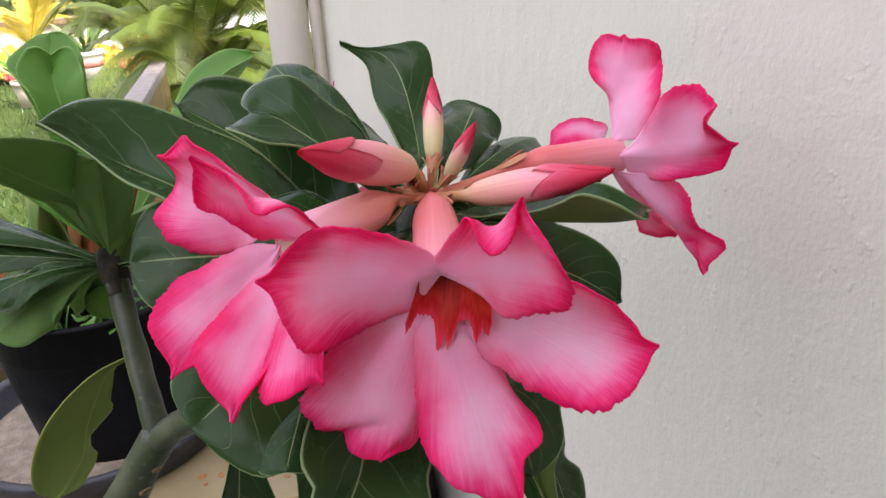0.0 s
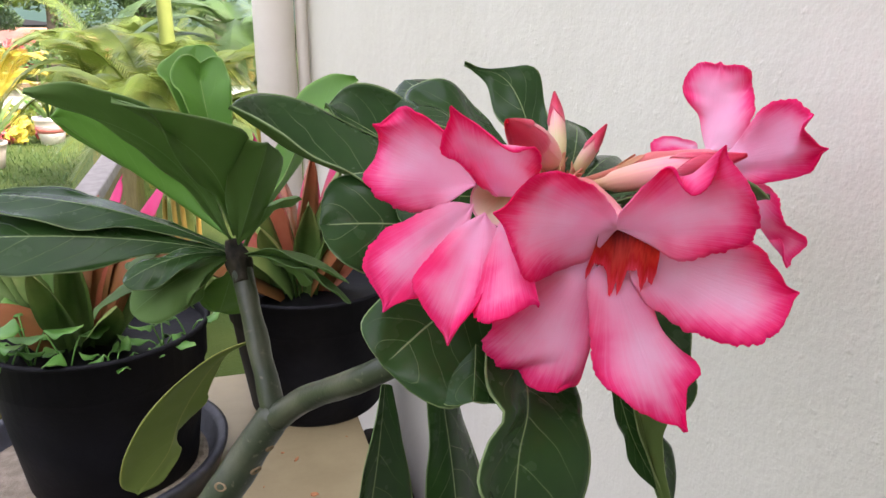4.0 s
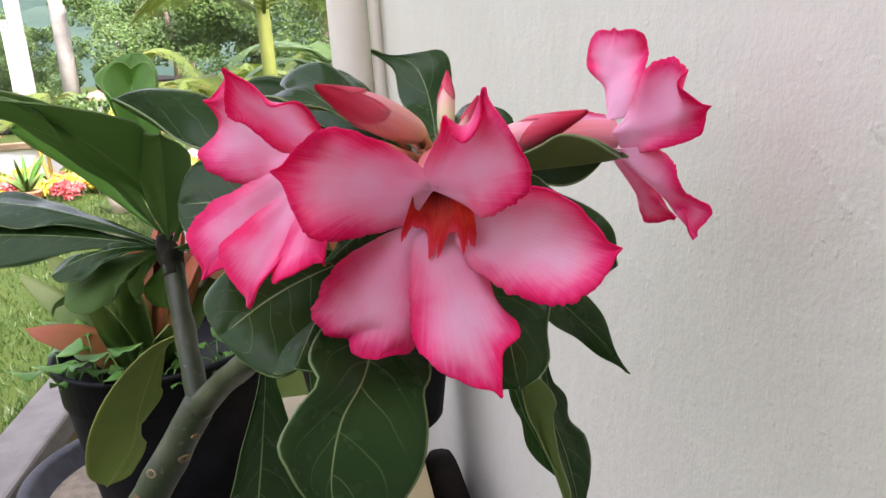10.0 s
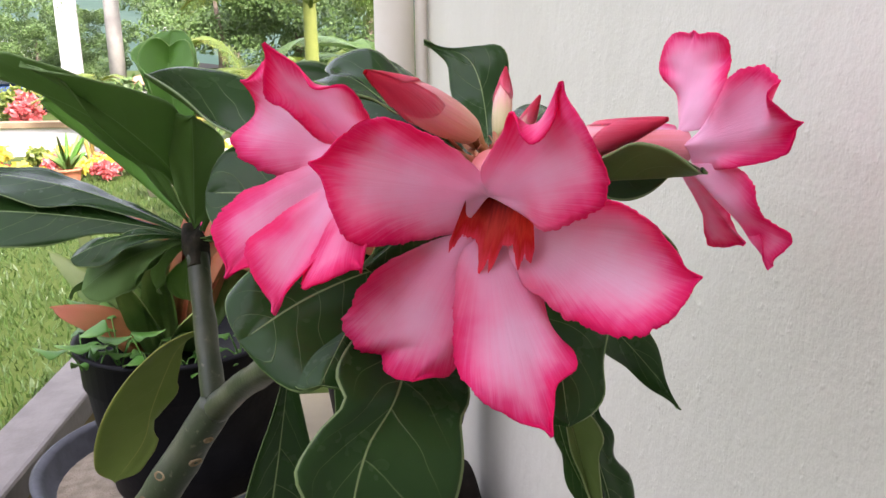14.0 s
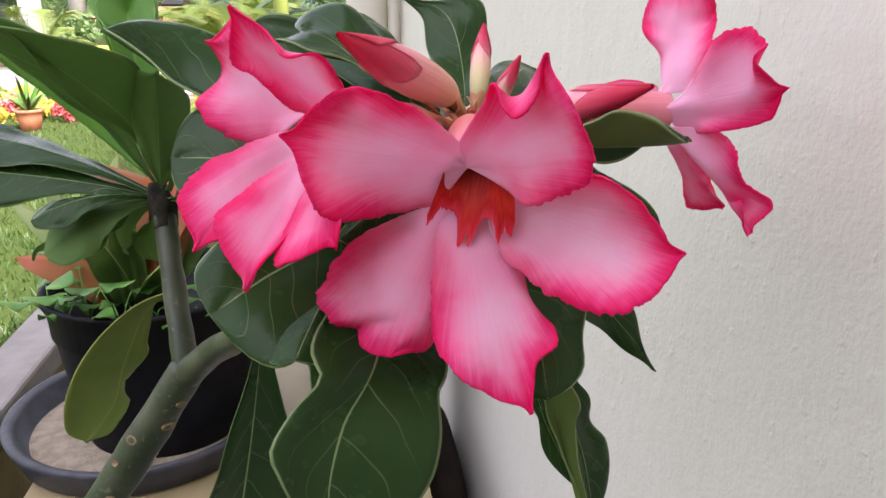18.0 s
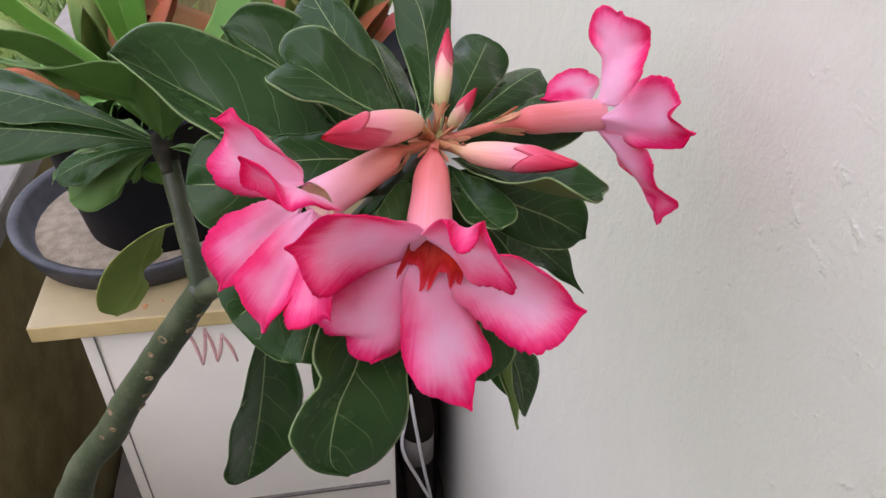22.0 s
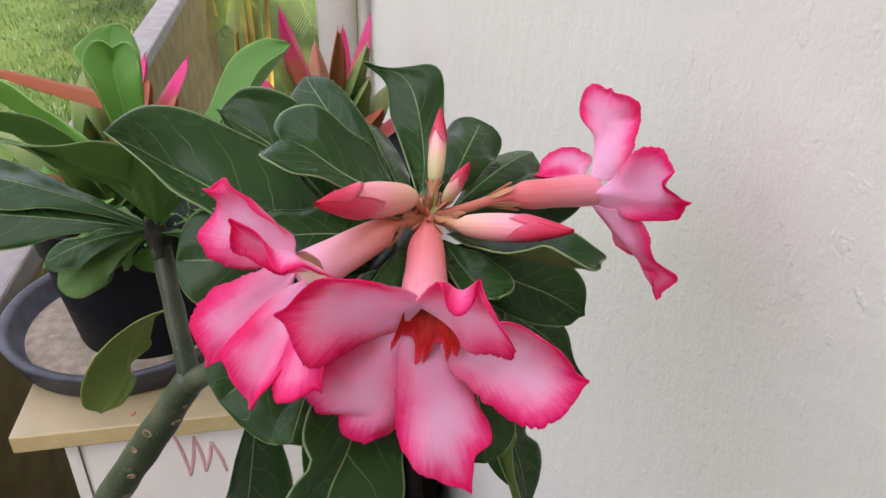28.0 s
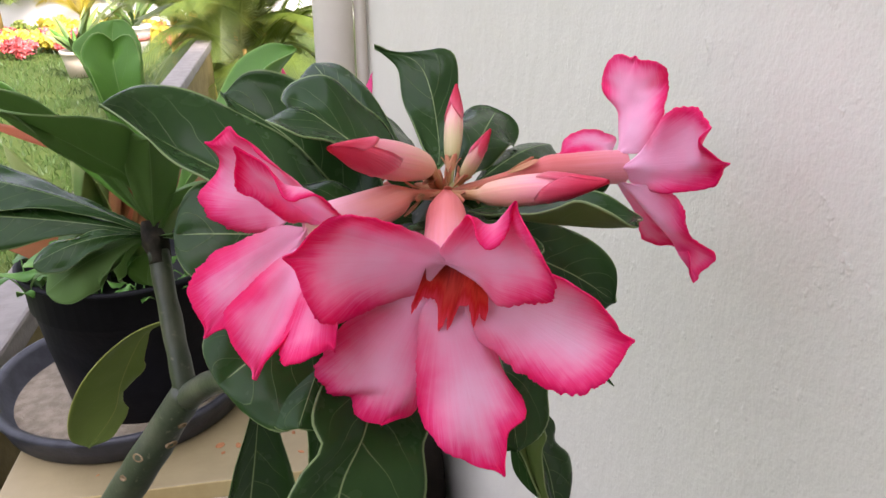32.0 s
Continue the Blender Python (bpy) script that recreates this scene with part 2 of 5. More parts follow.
M_BUD = gradient_uv("bud_skin", [(0.0, (0.42, 0.16, 0.07)), (0.22, (0.60, 0.32, 0.14)), (0.34, (0.80, 0.50, 0.31)), (0.52, (0.85, 0.45, 0.34)), (0.70, (0.88, 0.33, 0.37)), (1.0, (0.70, 0.04, 0.10))], 0.45, 0.22, 0.12)
M_BUD_RED = gradient_uv("bud_fold", [(0.0, (0.92, 0.38, 0.42)), (0.2, (0.92, 0.18, 0.28)), (0.5, (0.89, 0.075, 0.16)), (1.0, (0.80, 0.03, 0.08))], 0.45, 0.40, 0.06)
M_BUD_GREEN = gradient_uv("bud_green", [(0.0, (0.30, 0.26, 0.10)), (0.3, (0.38, 0.38, 0.14)), (0.55, (0.62, 0.50, 0.27)), (0.68, (0.80, 0.42, 0.36)), (0.84, (0.80, 0.14, 0.20)), (1.0, (0.66, 0.03, 0.08))], 0.45, 0.2, 0.05)
M_CALYX = gradient_uv("calyx_skin", [(0.0, (0.36, 0.16, 0.06)), (0.5, (0.50, 0.24, 0.12)), (1.0, (0.58, 0.20, 0.12))], 0.6, 0.3)


def stem_material():
    n = Nodes("stem_bark", 0.42, 0.45)
    co = n.coord()
    col = n.mix(n.step(n.noise(co, 45.0, 5.0), 0.35, 0.7), (0.034, 0.046, 0.024), (0.080, 0.085, 0.052))
    col = n.mix(n.step(n.noise(co, 300.0, 2.0), 0.62, 0.75), col, (0.11, 0.11, 0.07))
    n.colour(col)
    n.bump(n.m("ADD", n.noise(co, 120.0, 4.0), n.m("MULTIPLY", n.noise(co, 700.0, 2.0), 0.4)), 0.4, 0.0008)
    return n.mat


M_STEM = stem_material()
M_TIPBARK = plain("stem_tip_bark", (0.012, 0.011, 0.008), (0.055, 0.045, 0.028), 150.0, 0.8, 0.2, 0.001, 400.0)
M_SCAR = plain("leaf_scar", (0.31, 0.23, 0.14), (0.17, 0.11, 0.06), 260.0, 0.8, 0.2, 0.0005, 900.0)


def wall_material():
    n = Nodes("cream_wall_paint", 0.62, 0.3)
    co = n.coord()
    big = n.noise(co, 2.2, 3.0)
    col = n.mix(n.step(big, 0.35, 0.65), (0.600, 0.576, 0.486), (0.635, 0.611, 0.524))
    col = n.mix(n.m("MULTIPLY", n.step(n.noise(co, 55.0, 3.0), 0.62, 0.72), 0.25), col, (0.60, 0.56, 0.49))
    n.colour(col)
    lump = n.m("ADD", n.m("MULTIPLY", n.noise(co, 42.0, 4.0), 1.6), n.m("MULTIPLY", n.step(n.noise(co, 95.0, 3.0), 0.60, 0.78), 0.45))
    pit = n.noise(co, 420.0, 3.0)
    n.bump(n.m("ADD", lump, n.m("MULTIPLY", pit, 0.45)), 0.42, 0.0024)
    return n.mat


M_WALL = wall_material()
M_PIPE = plain("cream_pipe_paint", (0.62, 0.57, 0.49), (0.68, 0.63, 0.56), 6.0, 0.45, 0.4, 0.0004)
M_CEIL = plain("ceiling_paint", (0.72, 0.71, 0.68), (0.66, 0.65, 0.62), 3.0, 0.8)
M_FLOOR = plain("veranda_floor", (0.055, 0.046, 0.034), (0.095, 0.08, 0.06), 4.0, 0.6)
M_PARAPET = plain("parapet_face", (0.095, 0.072, 0.022), (0.17, 0.135, 0.055), 14.0, 0.75, 0.3, 0.002)
M_COPING = plain("parapet_top", (0.140, 0.128, 0.115), (0.200, 0.188, 0.172), 20.0, 0.75, 0.3, 0.002)
M_BOARD = plain("cream_board", (0.225, 0.178, 0.094), (0.31, 0.252, 0.140), 9.0, 0.5, 0.4, 0.0004)
M_BOARD_EDGE = plain("board_edge", (0.36, 0.27, 0.11), (0.48, 0.38, 0.18), 20.0, 0.55, 0.4, 0.0006)
M_CABINET = plain("white_cabinet", (0.78, 0.74, 0.63), (0.84, 0.80, 0.69), 7.0, 0.4, 0.5)
# side panel and bottle, and the near-black of the gap's stand-in shade
M_WOOD_AND_SHADE = plain("dark_wood_and_shade", (0.010, 0.008, 0.006), (0.022, 0.017, 0.013), 14.0, 0.85, 0.1, 0.0006)
M_SEAM = plain("dark_seam", (0.12, 0.11, 0.10), (0.18, 0.16, 0.14), 30.0, 0.7)
M_REDMARK = plain("red_mark", (0.58, 0.30, 0.27), (0.64, 0.42, 0.38), 90.0, 0.6)
M_STAIN = plain("rust_stain", (0.44, 0.20, 0.08), (0.34, 0.12, 0.05), 200.0, 0.8)
M_CANE = plain("cane_stem", (0.36, 0.22, 0.04), (0.44, 0.29, 0.065), 8.0, 0.5)
M_BLACKPOT = plain("black_plastic", (0.005, 0.005, 0.006), (0.010, 0.010, 0.012), 25.0, 0.55, 0.09, 0.0006)
M_SAUCER = plain("grey_plastic", (0.018, 0.020, 0.025), (0.042, 0.044, 0.053), 40.0, 0.5, 0.38, 0.0008)
M_SOIL = plain("potting_soil", (0.012, 0.009, 0.007), (0.04, 0.028, 0.02), 90.0, 0.95, 0.1, 0.006, 300.0)
M_SAND = plain("sandy_dirt", (0.17, 0.14, 0.10), (0.29, 0.25, 0.19), 60.0, 0.95, 0.1, 0.004, 400.0)
M_CABLE = plain("white_cable", (0.55, 0.54, 0.52), (0.62, 0.61, 0.58), 30.0, 0.5)


def strap_material(name, a, b, tip, pass_through=0.15):
    n = Nodes(name, 0.45, 0.45)
    u, v = n.uv()
    co = n.coord()
    col = n.mix(n.noise(co, 40.0, 4.0), a, b)
    col = n.mix(n.step(n.m("ADD", u, n.m("MULTIPLY", n.noise(co, 25.0, 3.0), 0.6)), 0.75, 1.2), col, tip)
    n.colour(col)
    n.bump(n.noise(co, 200.0, 3.0), 0.3, 0.0006)
    n.through_light(col, pass_through)
    return n.mat


M_BROM_GREEN = strap_material("bromeliad_green", (0.06, 0.14, 0.03), (0.14, 0.24, 0.06), (0.20, 0.26, 0.07))
M_BROM_PINK = strap_material("bromeliad_pink", (0.40, 0.10, 0.05), (0.50, 0.16, 0.08), (0.62, 0.03, 0.16))
M_BROM_ORANGE = strap_material("bromeliad_orange", (0.30, 0.10, 0.035), (0.20, 0.12, 0.04), (0.34, 0.09, 0.04))
M_WEED = strap_material("weed_green", (0.055, 0.17, 0.028), (0.095, 0.24, 0.045), (0.13, 0.28, 0.06))
M_BRIGHT = leaf_material("young_leaf", (0.06, 0.18, 0.02), (0.11, 0.27, 0.035), (0.22, 0.38, 0.09), 0.4, 0.3, 0.05, 0.2)
M_PALM = strap_material("palm_leaf", (0.078, 0.135, 0.015), (0.138, 0.182, 0.024), (0.21, 0.225, 0.04), 0.28)
M_PALMDARK = strap_material("palm_leaf_dark", (0.04, 0.09, 0.02), (0.08, 0.15, 0.03), (0.12, 0.18, 0.04), 0.2)
M_PALMSTEM = plain("palm_crownshaft", (0.15, 0.19, 0.035), (0.22, 0.25, 0.055), 6.0, 0.5)
M_TREE = strap_material("tree_leaf", (0.035, 0.085, 0.020), (0.095, 0.17, 0.040), (0.12, 0.19, 0.05), 0.2)
M_CROTON_Y = strap_material("croton_yellow", (0.62, 0.48, 0.05), (0.50, 0.44, 0.06), (0.70, 0.58, 0.10), 0.2)
M_CROTON_R = strap_material("croton_red", (0.50, 0.08, 0.08), (0.36, 0.05, 0.05), (0.62, 0.20, 0.18), 0.2)
M_GRASS = strap_material("grass_blade", (0.039, 0.086, 0.015), (0.066, 0.120, 0.024), (0.11, 0.155, 0.042), 0.2)
M_LAWN = plain("lawn_ground", (0.032, 0.057, 0.011), (0.055, 0.076, 0.017), 1.1, 0.95, 0.1, 0.01, 60.0)
M_BARK = plain("tree_bark", (0.10, 0.08, 0.06), (0.20, 0.16, 0.12), 12.0, 0.9, 0.2, 0.01)
M_WHITEWALL = plain("white_garden_wall", (0.74, 0.73, 0.70), (0.80, 0.79, 0.77), 1.0, 0.8)
M_BROWNCOPING = plain("brown_coping", (0.20, 0.14, 0.08), (0.28, 0.21, 0.13), 3.0, 0.8, 0.3, 0.002)
M_CONCRETE = plain("concrete", (0.34, 0.32, 0.29), (0.46, 0.44, 0.40), 3.0, 0.85, 0.3, 0.004)
M_WHITEPOST = plain("white_post_paint", (0.50, 0.50, 0.52), (0.56, 0.56, 0.58), 5.0, 0.5)
M_GREYPOST = plain("grey_post_paint", (0.36, 0.35, 0.36), (0.44, 0.43, 0.44), 5.0, 0.5)
M_CLAYPOT = plain("beige_pot", (0.50, 0.42, 0.32), (0.58, 0.50, 0.40), 9.0, 0.7)
M_WHITEPOT = plain("white_pot", (0.70, 0.66, 0.60), (0.76, 0.72, 0.66), 9.0, 0.6)
M_REDBAND = plain("faded_red_band", (0.44, 0.12, 0.10), (0.52, 0.18, 0.14), 12.0, 0.6)
M_TERRA = plain("terracotta", (0.42, 0.14, 0.07), (0.50, 0.19, 0.10), 12.0, 0.7)
M_ROOF = plain("red_roof", (0.42, 0.16, 0.10), (0.50, 0.22, 0.15), 2.0, 0.8)
M_HILL = plain("wooded_hill", (0.030, 0.055, 0.045), (0.065, 0.10, 0.08), 0.03, 1.0, 0.0, 0.0, 0.4)
M_GLASSDARK = plain("dark_window", (0.03, 0.04, 0.05), (0.05, 0.06, 0.07), 2.0, 0.15, 0.5)
M_BLUECAR = plain("dark_blue_paint", (0.02, 0.05, 0.12), (0.03, 0.07, 0.16), 2.0, 0.3)
M_CARWHITE = plain("white_car_paint", (0.72, 0.73, 0.75), (0.78, 0.79, 0.80), 2.0, 0.3)
M_TYRE = plain("tyre_rubber", (0.015, 0.015, 0.015), (0.03, 0.03, 0.03), 20.0, 0.8)

# ---- building helpers ----
HOME = {}


def part(name, bm, material, parent=None, label="", smooth=True):
    """Links a bmesh as one mesh object, under a thing or a part if given."""
    me = bpy.data.meshes.new(name)
    bm.to_mesh(me)
    bm.free()
    mats = material if isinstance(material, (list, tuple)) else [material]
    for m in mats:
        me.materials.append(m)
    if smooth:
        me.polygons.foreach_set("use_smooth", [True] * len(me.polygons))
    ob = new(name, me)
    HOME[ob] = Vector((0, 0, 0))
    if parent is not None:
        ob.parent = parent
        ob.matrix_parent_inverse = Matrix.Translation(-HOME[parent])
    if label:
        ob["label"] = label
    return ob


def thing(name, at, label, category, group="", kind=""):
    ob = new(name)
    ob.location = at
    ob.empty_display_size = 0.02
    HOME[ob] = Vector(at)
    return tagged(ob, label, category, group, kind)


def add_box(bm, lo, hi, bevel=0.0, index=0):
    lo, hi = Vector(lo), Vector(hi)
    made = bmesh.ops.create_cube(bm, size=1.0, matrix=Matrix.LocRotScale((lo + hi) / 2, None, hi - lo))
    faces = list({f for v in made["verts"] for f in v.link_faces})
    for f in faces:
        f.material_index = index
    if bevel:
        edges = list({e for v in made["verts"] for e in v.link_edges})
        bmesh.ops.bevel(bm, geom=edges, offset=bevel, segments=2, affect="EDGES", profile=0.5)
    return bm


def box(lo, hi, bevel=0.0):
    return add_box(bmesh.new(), lo, hi, bevel)


def spin(profile, centre, n=40, squash=1.0):
    """A turned shape from (radius, height) pairs."""
    bm = bmesh.new()
    rings = []
    for r, h in profile:
        rings.append([bm.verts.new((centre[0] + r * math.cos(2 * math.pi * k / n), centre[1] + squash * r * math.sin(2 * math.pi * k / n), centre[2] + h)) for k in range(n)])
    for a, b in zip(rings, rings[1:]):
        for k in range(n):
            bm.faces.new((a[k], a[(k + 1) % n], b[(k + 1) % n], b[k]))
    for ring in (rings[0][::-1], rings[-1]):
        bm.faces.new(ring)
    return bm


def smooth_line(points, n):
    """Points along a Catmull-Rom line."""
    p = [Vector(q) for q in points]
    p = [2 * p[0] - p[1]] + p + [2 * p[-1] - p[-2]]
    out = []
    for k in range(n + 1):
        s = k / n * (len(p) - 3)
        i = min(int(s), len(p) - 4)
        t = s - i
        a, b, c, d = p[i:i + 4]
        out.append(0.5 * ((2 * b) + (c - a) * t + (2 * a - 5 * b + 4 * c - d) * t * t + (3 * b - a - 3 * c + d) * t ** 3))
    return out


def tube(points, radii, n=14, rings=24, bm=None, lump=0.0, close=True):
    """A round bar along a smooth line; u runs along it, v round it."""
    bm = bm or bmesh.new()
    uv = bm.loops.layers.uv.verify()
    line = smooth_line(points, rings)
    rad = [v.x for v in smooth_line([(r, 0, 0) for r in radii], rings)]
    side = None
    ring_list = []
    for k, c in enumerate(line):
        t = (line[min(k + 1, rings)] - line[max(k - 1, 0)]).normalized()
        if side is None:
            side = t.orthogonal().normalized()
        side = (side - t * side.dot(t)).normalized()
        up = t.cross(side)
        ring = []
        for j in range(n):
            a = 2 * math.pi * j / n
            w = side * math.cos(a) + up * math.sin(a)
            r = rad[k] * (1 + lump * (noise.noise((c + w * 0.01) * 90.0)))
            ring.append(bm.verts.new(c + w * r))
        ring_list.append(ring)
    for k in range(rings):
        for j in range(n):
            f = bm.faces.new((ring_list[k][j], ring_list[k][(j + 1) % n], ring_list[k + 1][(j + 1) % n], ring_list[k + 1][j]))
            for loop, (du, dv) in zip(f.loops, ((0, 0), (0, 1), (1, 1), (1, 0))):
                loop[uv].uv = ((k + du) / rings, (j + dv) / n)
    if close:
        bm.faces.new(ring_list[0][::-1])
        f = bm.faces.new(ring_list[-1])
        for loop in f.loops:
            loop[uv].uv = (1, 0.5)
    return bm


def even_line(points, n):
    """A smooth line through the points, cut into n equal steps."""
    line = smooth_line(points, 12 * (len(points) - 1))
    run = [0.0]
    for p, q in zip(line, line[1:]):
        run.append(run[-1] + (q - p).length)
    out, k = [], 0
    for i in range(n + 1):
        d = run[-1] * i / n
        while k < len(run) - 2 and run[k + 1] < d:
            k += 1
        span = max(run[k + 1] - run[k], 1e-9)
        out.append(line[k].lerp(line[k + 1], min(1.0, (d - run[k]) / span)))
    return out


def sheet(base, tip, left, right, mid=(), arch=0.0, cup=0.0, face=None, wave=0.0, ruffle=0.0, seed=0, nu=40, nv=10, thick=0.0006, crease=True, rim=1.0, spike=0.0):
    """A leaf or petal between two margins that run from base to tip, with its midrib between them."""
    base, tip = Vector(base), Vector(tip)
    bm = bmesh.new()
    uv = bm.loops.layers.uv.verify()
    lines = [even_line([base, *ends, tip], nu) for ends in (left, mid, right)]
    across = (tip - base).cross(lines[2][nu // 2] - lines[0][nu // 2]).normalized()
    if face is not None and across.dot(Vector(face)) < 0:
        lines.reverse()
        across = -across
    size = (tip - base).length
    top = []
    for i in range(nu + 1):
        u = i / nu
        l, m, r = lines[0][i], lines[1][i], lines[2][i]
        m = m + across * (4 * arch * u * (1 - u))
        thorn = (tip - base).normalized() * (spike * max(0.0, (u - 0.955) / 0.045) ** 1.5)
        row = []
        for j in range(2 * nv + 1):
            v = j / nv - 1
            s = abs(v)
            e = (r if v > 0 else l) - m if crease else None
            rag = 1 + ruffle * s ** 4 * (noise.noise(Vector((u * 11.0, v * 3.0, seed * 3.1))) + 0.35 * noise.noise(Vector((u * 31.0, v, seed * 2.0))) + 0.42 * noise.noise(Vector((u * 67.0, v, seed * 4.0))) + 0.25 * noise.noise(Vector((u * 120.0, v, seed * 5.0)))) * min(1.0, 5 * u)
            rip = wave * s * s * noise.noise(Vector((u * 5.0, v * 1.5, seed * 7.3))) * min(1.0, 4 * u)
            belly = cup * math.sin(math.pi * s) ** 2 * min(1.0, 3 * u) * min(1.0, 3 * (1 - u))
            if crease:
                p = m + e * (s * rag)
            else:
                x = v * rag
                p = m + (r - l) * (0.5 * x) + ((r + l) * 0.5 - m) * (x * x)
            row.append(p + thorn + across * (rip + belly + wave * 0.25 * noise.noise(Vector((u * 3.0, v * 2.0, seed * 1.9)))))
        top.append(row)
    sheets = []
    for lift in (0.5, -0.5):
        rows = []
        for i in range(nu + 1):
            row = []
            for j in range(2 * nv + 1):
                du = top[min(i + 1, nu)][j] - top[max(i - 1, 0)][j]
                dv = top[i][min(j + 1, 2 * nv)] - top[i][max(j - 1, 0)]
                n = du.cross(dv)
                n = n.normalized() if n.length > 1e-12 else across
                row.append(bm.verts.new(top[i][j] + n * (lift * thick)))
            rows.append(row)
        sheets.append(rows)
    w = 2 * nv
    edge = bm.loops.layers.uv.new("margin")
    margin = np.array([tuple(row[k]) for row in top[nu // 5:] for k in (0, w)])
    way = (tip - base).normalized()
    over = across.cross(way)
    fan = [[math.atan2((p - base).dot(over), (p - base).dot(way) + 0.004) for p in row] for row in top]
    away = np.array([[np.sqrt(((margin - np.array(tuple(p))) ** 2).sum(1).min()) for p in row] for row in top])
    def quad(corners, uvs, index):
        f = bm.faces.new(corners)
        f.material_index = index
        for loop, q in zip(f.loops, uvs):
            loop[uv].uv = q
            loop[edge].uv = (away[round(q[0] * nu)][round(q[1] * w)] * 100.0 * rim, fan[round(q[0] * nu)][round(q[1] * w)])
    for i in range(nu):
        p, q = i / nu, (i + 1) / nu
        for j in range(w):
            x, y = j / w, (j + 1) / w
            t = sheets[0]
            quad((t[i][j], t[i][j + 1], t[i + 1][j + 1], t[i + 1][j]), ((p, x), (p, y), (q, y), (q, x)), 0)
            t = sheets[1]
            quad((t[i][j], t[i + 1][j], t[i + 1][j + 1], t[i][j + 1]), ((p, x), (q, x), (q, y), (p, y)), 1)
        t, o = sheets
        quad((t[i][0], t[i + 1][0], o[i + 1][0], o[i][0]), ((p, 0), (q, 0), (q, 0), (p, 0)), 0)
        quad((t[i + 1][w], t[i][w], o[i][w], o[i + 1][w]), ((q, 1), (p, 1), (p, 1), (q, 1)), 0)
    return bm


def blade(base, tip, left, right, arch=0.0, cup=0.0, face=None, peak=None, round_end=0.55, foot=0.10, wave=0.0, seed=0, nu=26, nv=7, thick=0.0007, tipcurl=0.0, point=0.0, ruffle=0.0, neck=1.25, bm=None, notch=0.0):
    """A leaf or petal: midrib from base to tip, reaching left and right at its widest place.
    arch lifts the midrib's middle along the normal, cup lifts (or drops) the margins, wave ripples them."""
    base, tip, left, right = Vector(base), Vector(tip), Vector(left), Vector(right)
    bm = bm or bmesh.new()
    uv = bm.loops.layers.uv.verify()
    axis = tip - base
    normal = axis.cross(right - left).normalized()
    if face is not None and normal.dot(Vector(face)) < 0:
        left, right, normal = right, left, -normal
    length = axis.length
    def spine(u):
        return base + axis * u + normal * (4 * arch * u * (1 - u)) + normal * (tipcurl * max(0.0, u - 0.7) ** 2 * 11)
    top_left = min(0.84, max(0.40, (left - base).dot(axis) / length ** 2)) if peak is None else peak
    top_right = min(0.84, max(0.40, (right - base).dot(axis) / length ** 2)) if peak is None else peak
    to_left, to_right = left - spine(top_left), right - spine(top_right)
    to_left -= axis * (to_left.dot(axis) / length ** 2)
    to_right -= axis * (to_right.dot(axis) / length ** 2)
    def width(u, top):
        if u < top:
            s = u / top
            return foot + (1 - foot) * (math.sin(s * math.pi / 2) ** neck)
        s = (u - top) / (1 - top)
        return max(0.0, 1 - s ** (2 / round_end * 0.8)) ** round_end
    sheets = []
    for lift in (0.5, -0.5):
        rows = []
        for i in range(nu + 1):
            u = 1 - (1 - i / nu) ** 1.35 if i else 0.0
            row = []
            for j in range(2 * nv + 1):
                v = j / nv - 1
                q = to_right if v > 0 else to_left
                w = width(u, top_right if v > 0 else top_left)
                a = abs(v)
                rip = wave * a * a * noise.noise(Vector((u * 4.5, v * 1.2, seed * 7.3))) * w ** 0.5
                rag = 1 + ruffle * a ** 3 * noise.noise(Vector((u * 17.0, v * 3.0, seed * 3.1))) + 0.5 * ruffle * a ** 3 * noise.noise(Vector((u * 50.0, v, seed * 2.0)))
                ends = axis * (ruffle * 0.12 * noise.noise(Vector((v * 9.0, seed * 5.0, 0))) * u ** 4)
                tipped = axis * (point * max(0.0, 1 - a * 5) * max(0.0, u - 0.8) * 5)
                dent = axis * (-notch * math.exp(-(v * 3.5) ** 2) * max(0.0, u - 0.7) * 3.3)
                p = spine(u) + q * (a * w * rag) + normal * (cup * a ** 1.7 * w + rip) + ends + tipped + dent
                p += normal * (lift * thick * (0.4 + 0.6 * (1 - a)))
                row.append(bm.verts.new(p))
            rows.append(row)
        sheets.append(rows)
    def quad(a, b, c, d, uvs, index):
        try:
            f = bm.faces.new((a, b, c, d))
        except ValueError:
            return
        f.material_index = index
        for loop, q in zip(f.loops, uvs):
            loop[uv].uv = q
    m = 2 * nv
    for i in range(nu):
        for j in range(m):
            uu = [1 - (1 - k / nu) ** 1.35 for k in (i, i + 1)]
            vv = (j / m, (j + 1) / m)
            t = sheets[0]
            quad(t[i][j], t[i][j + 1], t[i + 1][j + 1], t[i + 1][j], ((uu[0], vv[0]), (uu[0], vv[1]), (uu[1], vv[1]), (uu[1], vv[0])), 0)
            t = sheets[1]
            quad(t[i][j], t[i + 1][j], t[i + 1][j + 1], t[i][j + 1], ((uu[0], vv[0]), (uu[1], vv[0]), (uu[1], vv[1]), (uu[0], vv[1])), 1)
    t, b = sheets
    for i in range(nu):
        u0, u1 = 1 - (1 - i / nu) ** 1.35, 1 - (1 - (i + 1) / nu) ** 1.35
        quad(t[i][0], t[i + 1][0], b[i + 1][0], b[i][0], ((u0, 0), (u1, 0), (u1, 0), (u0, 0)), 0)
        quad(t[i + 1][m], t[i][m], b[i][m], b[i + 1][m], ((u1, 1), (u0, 1), (u0, 1), (u1, 1)), 0)
    return bm


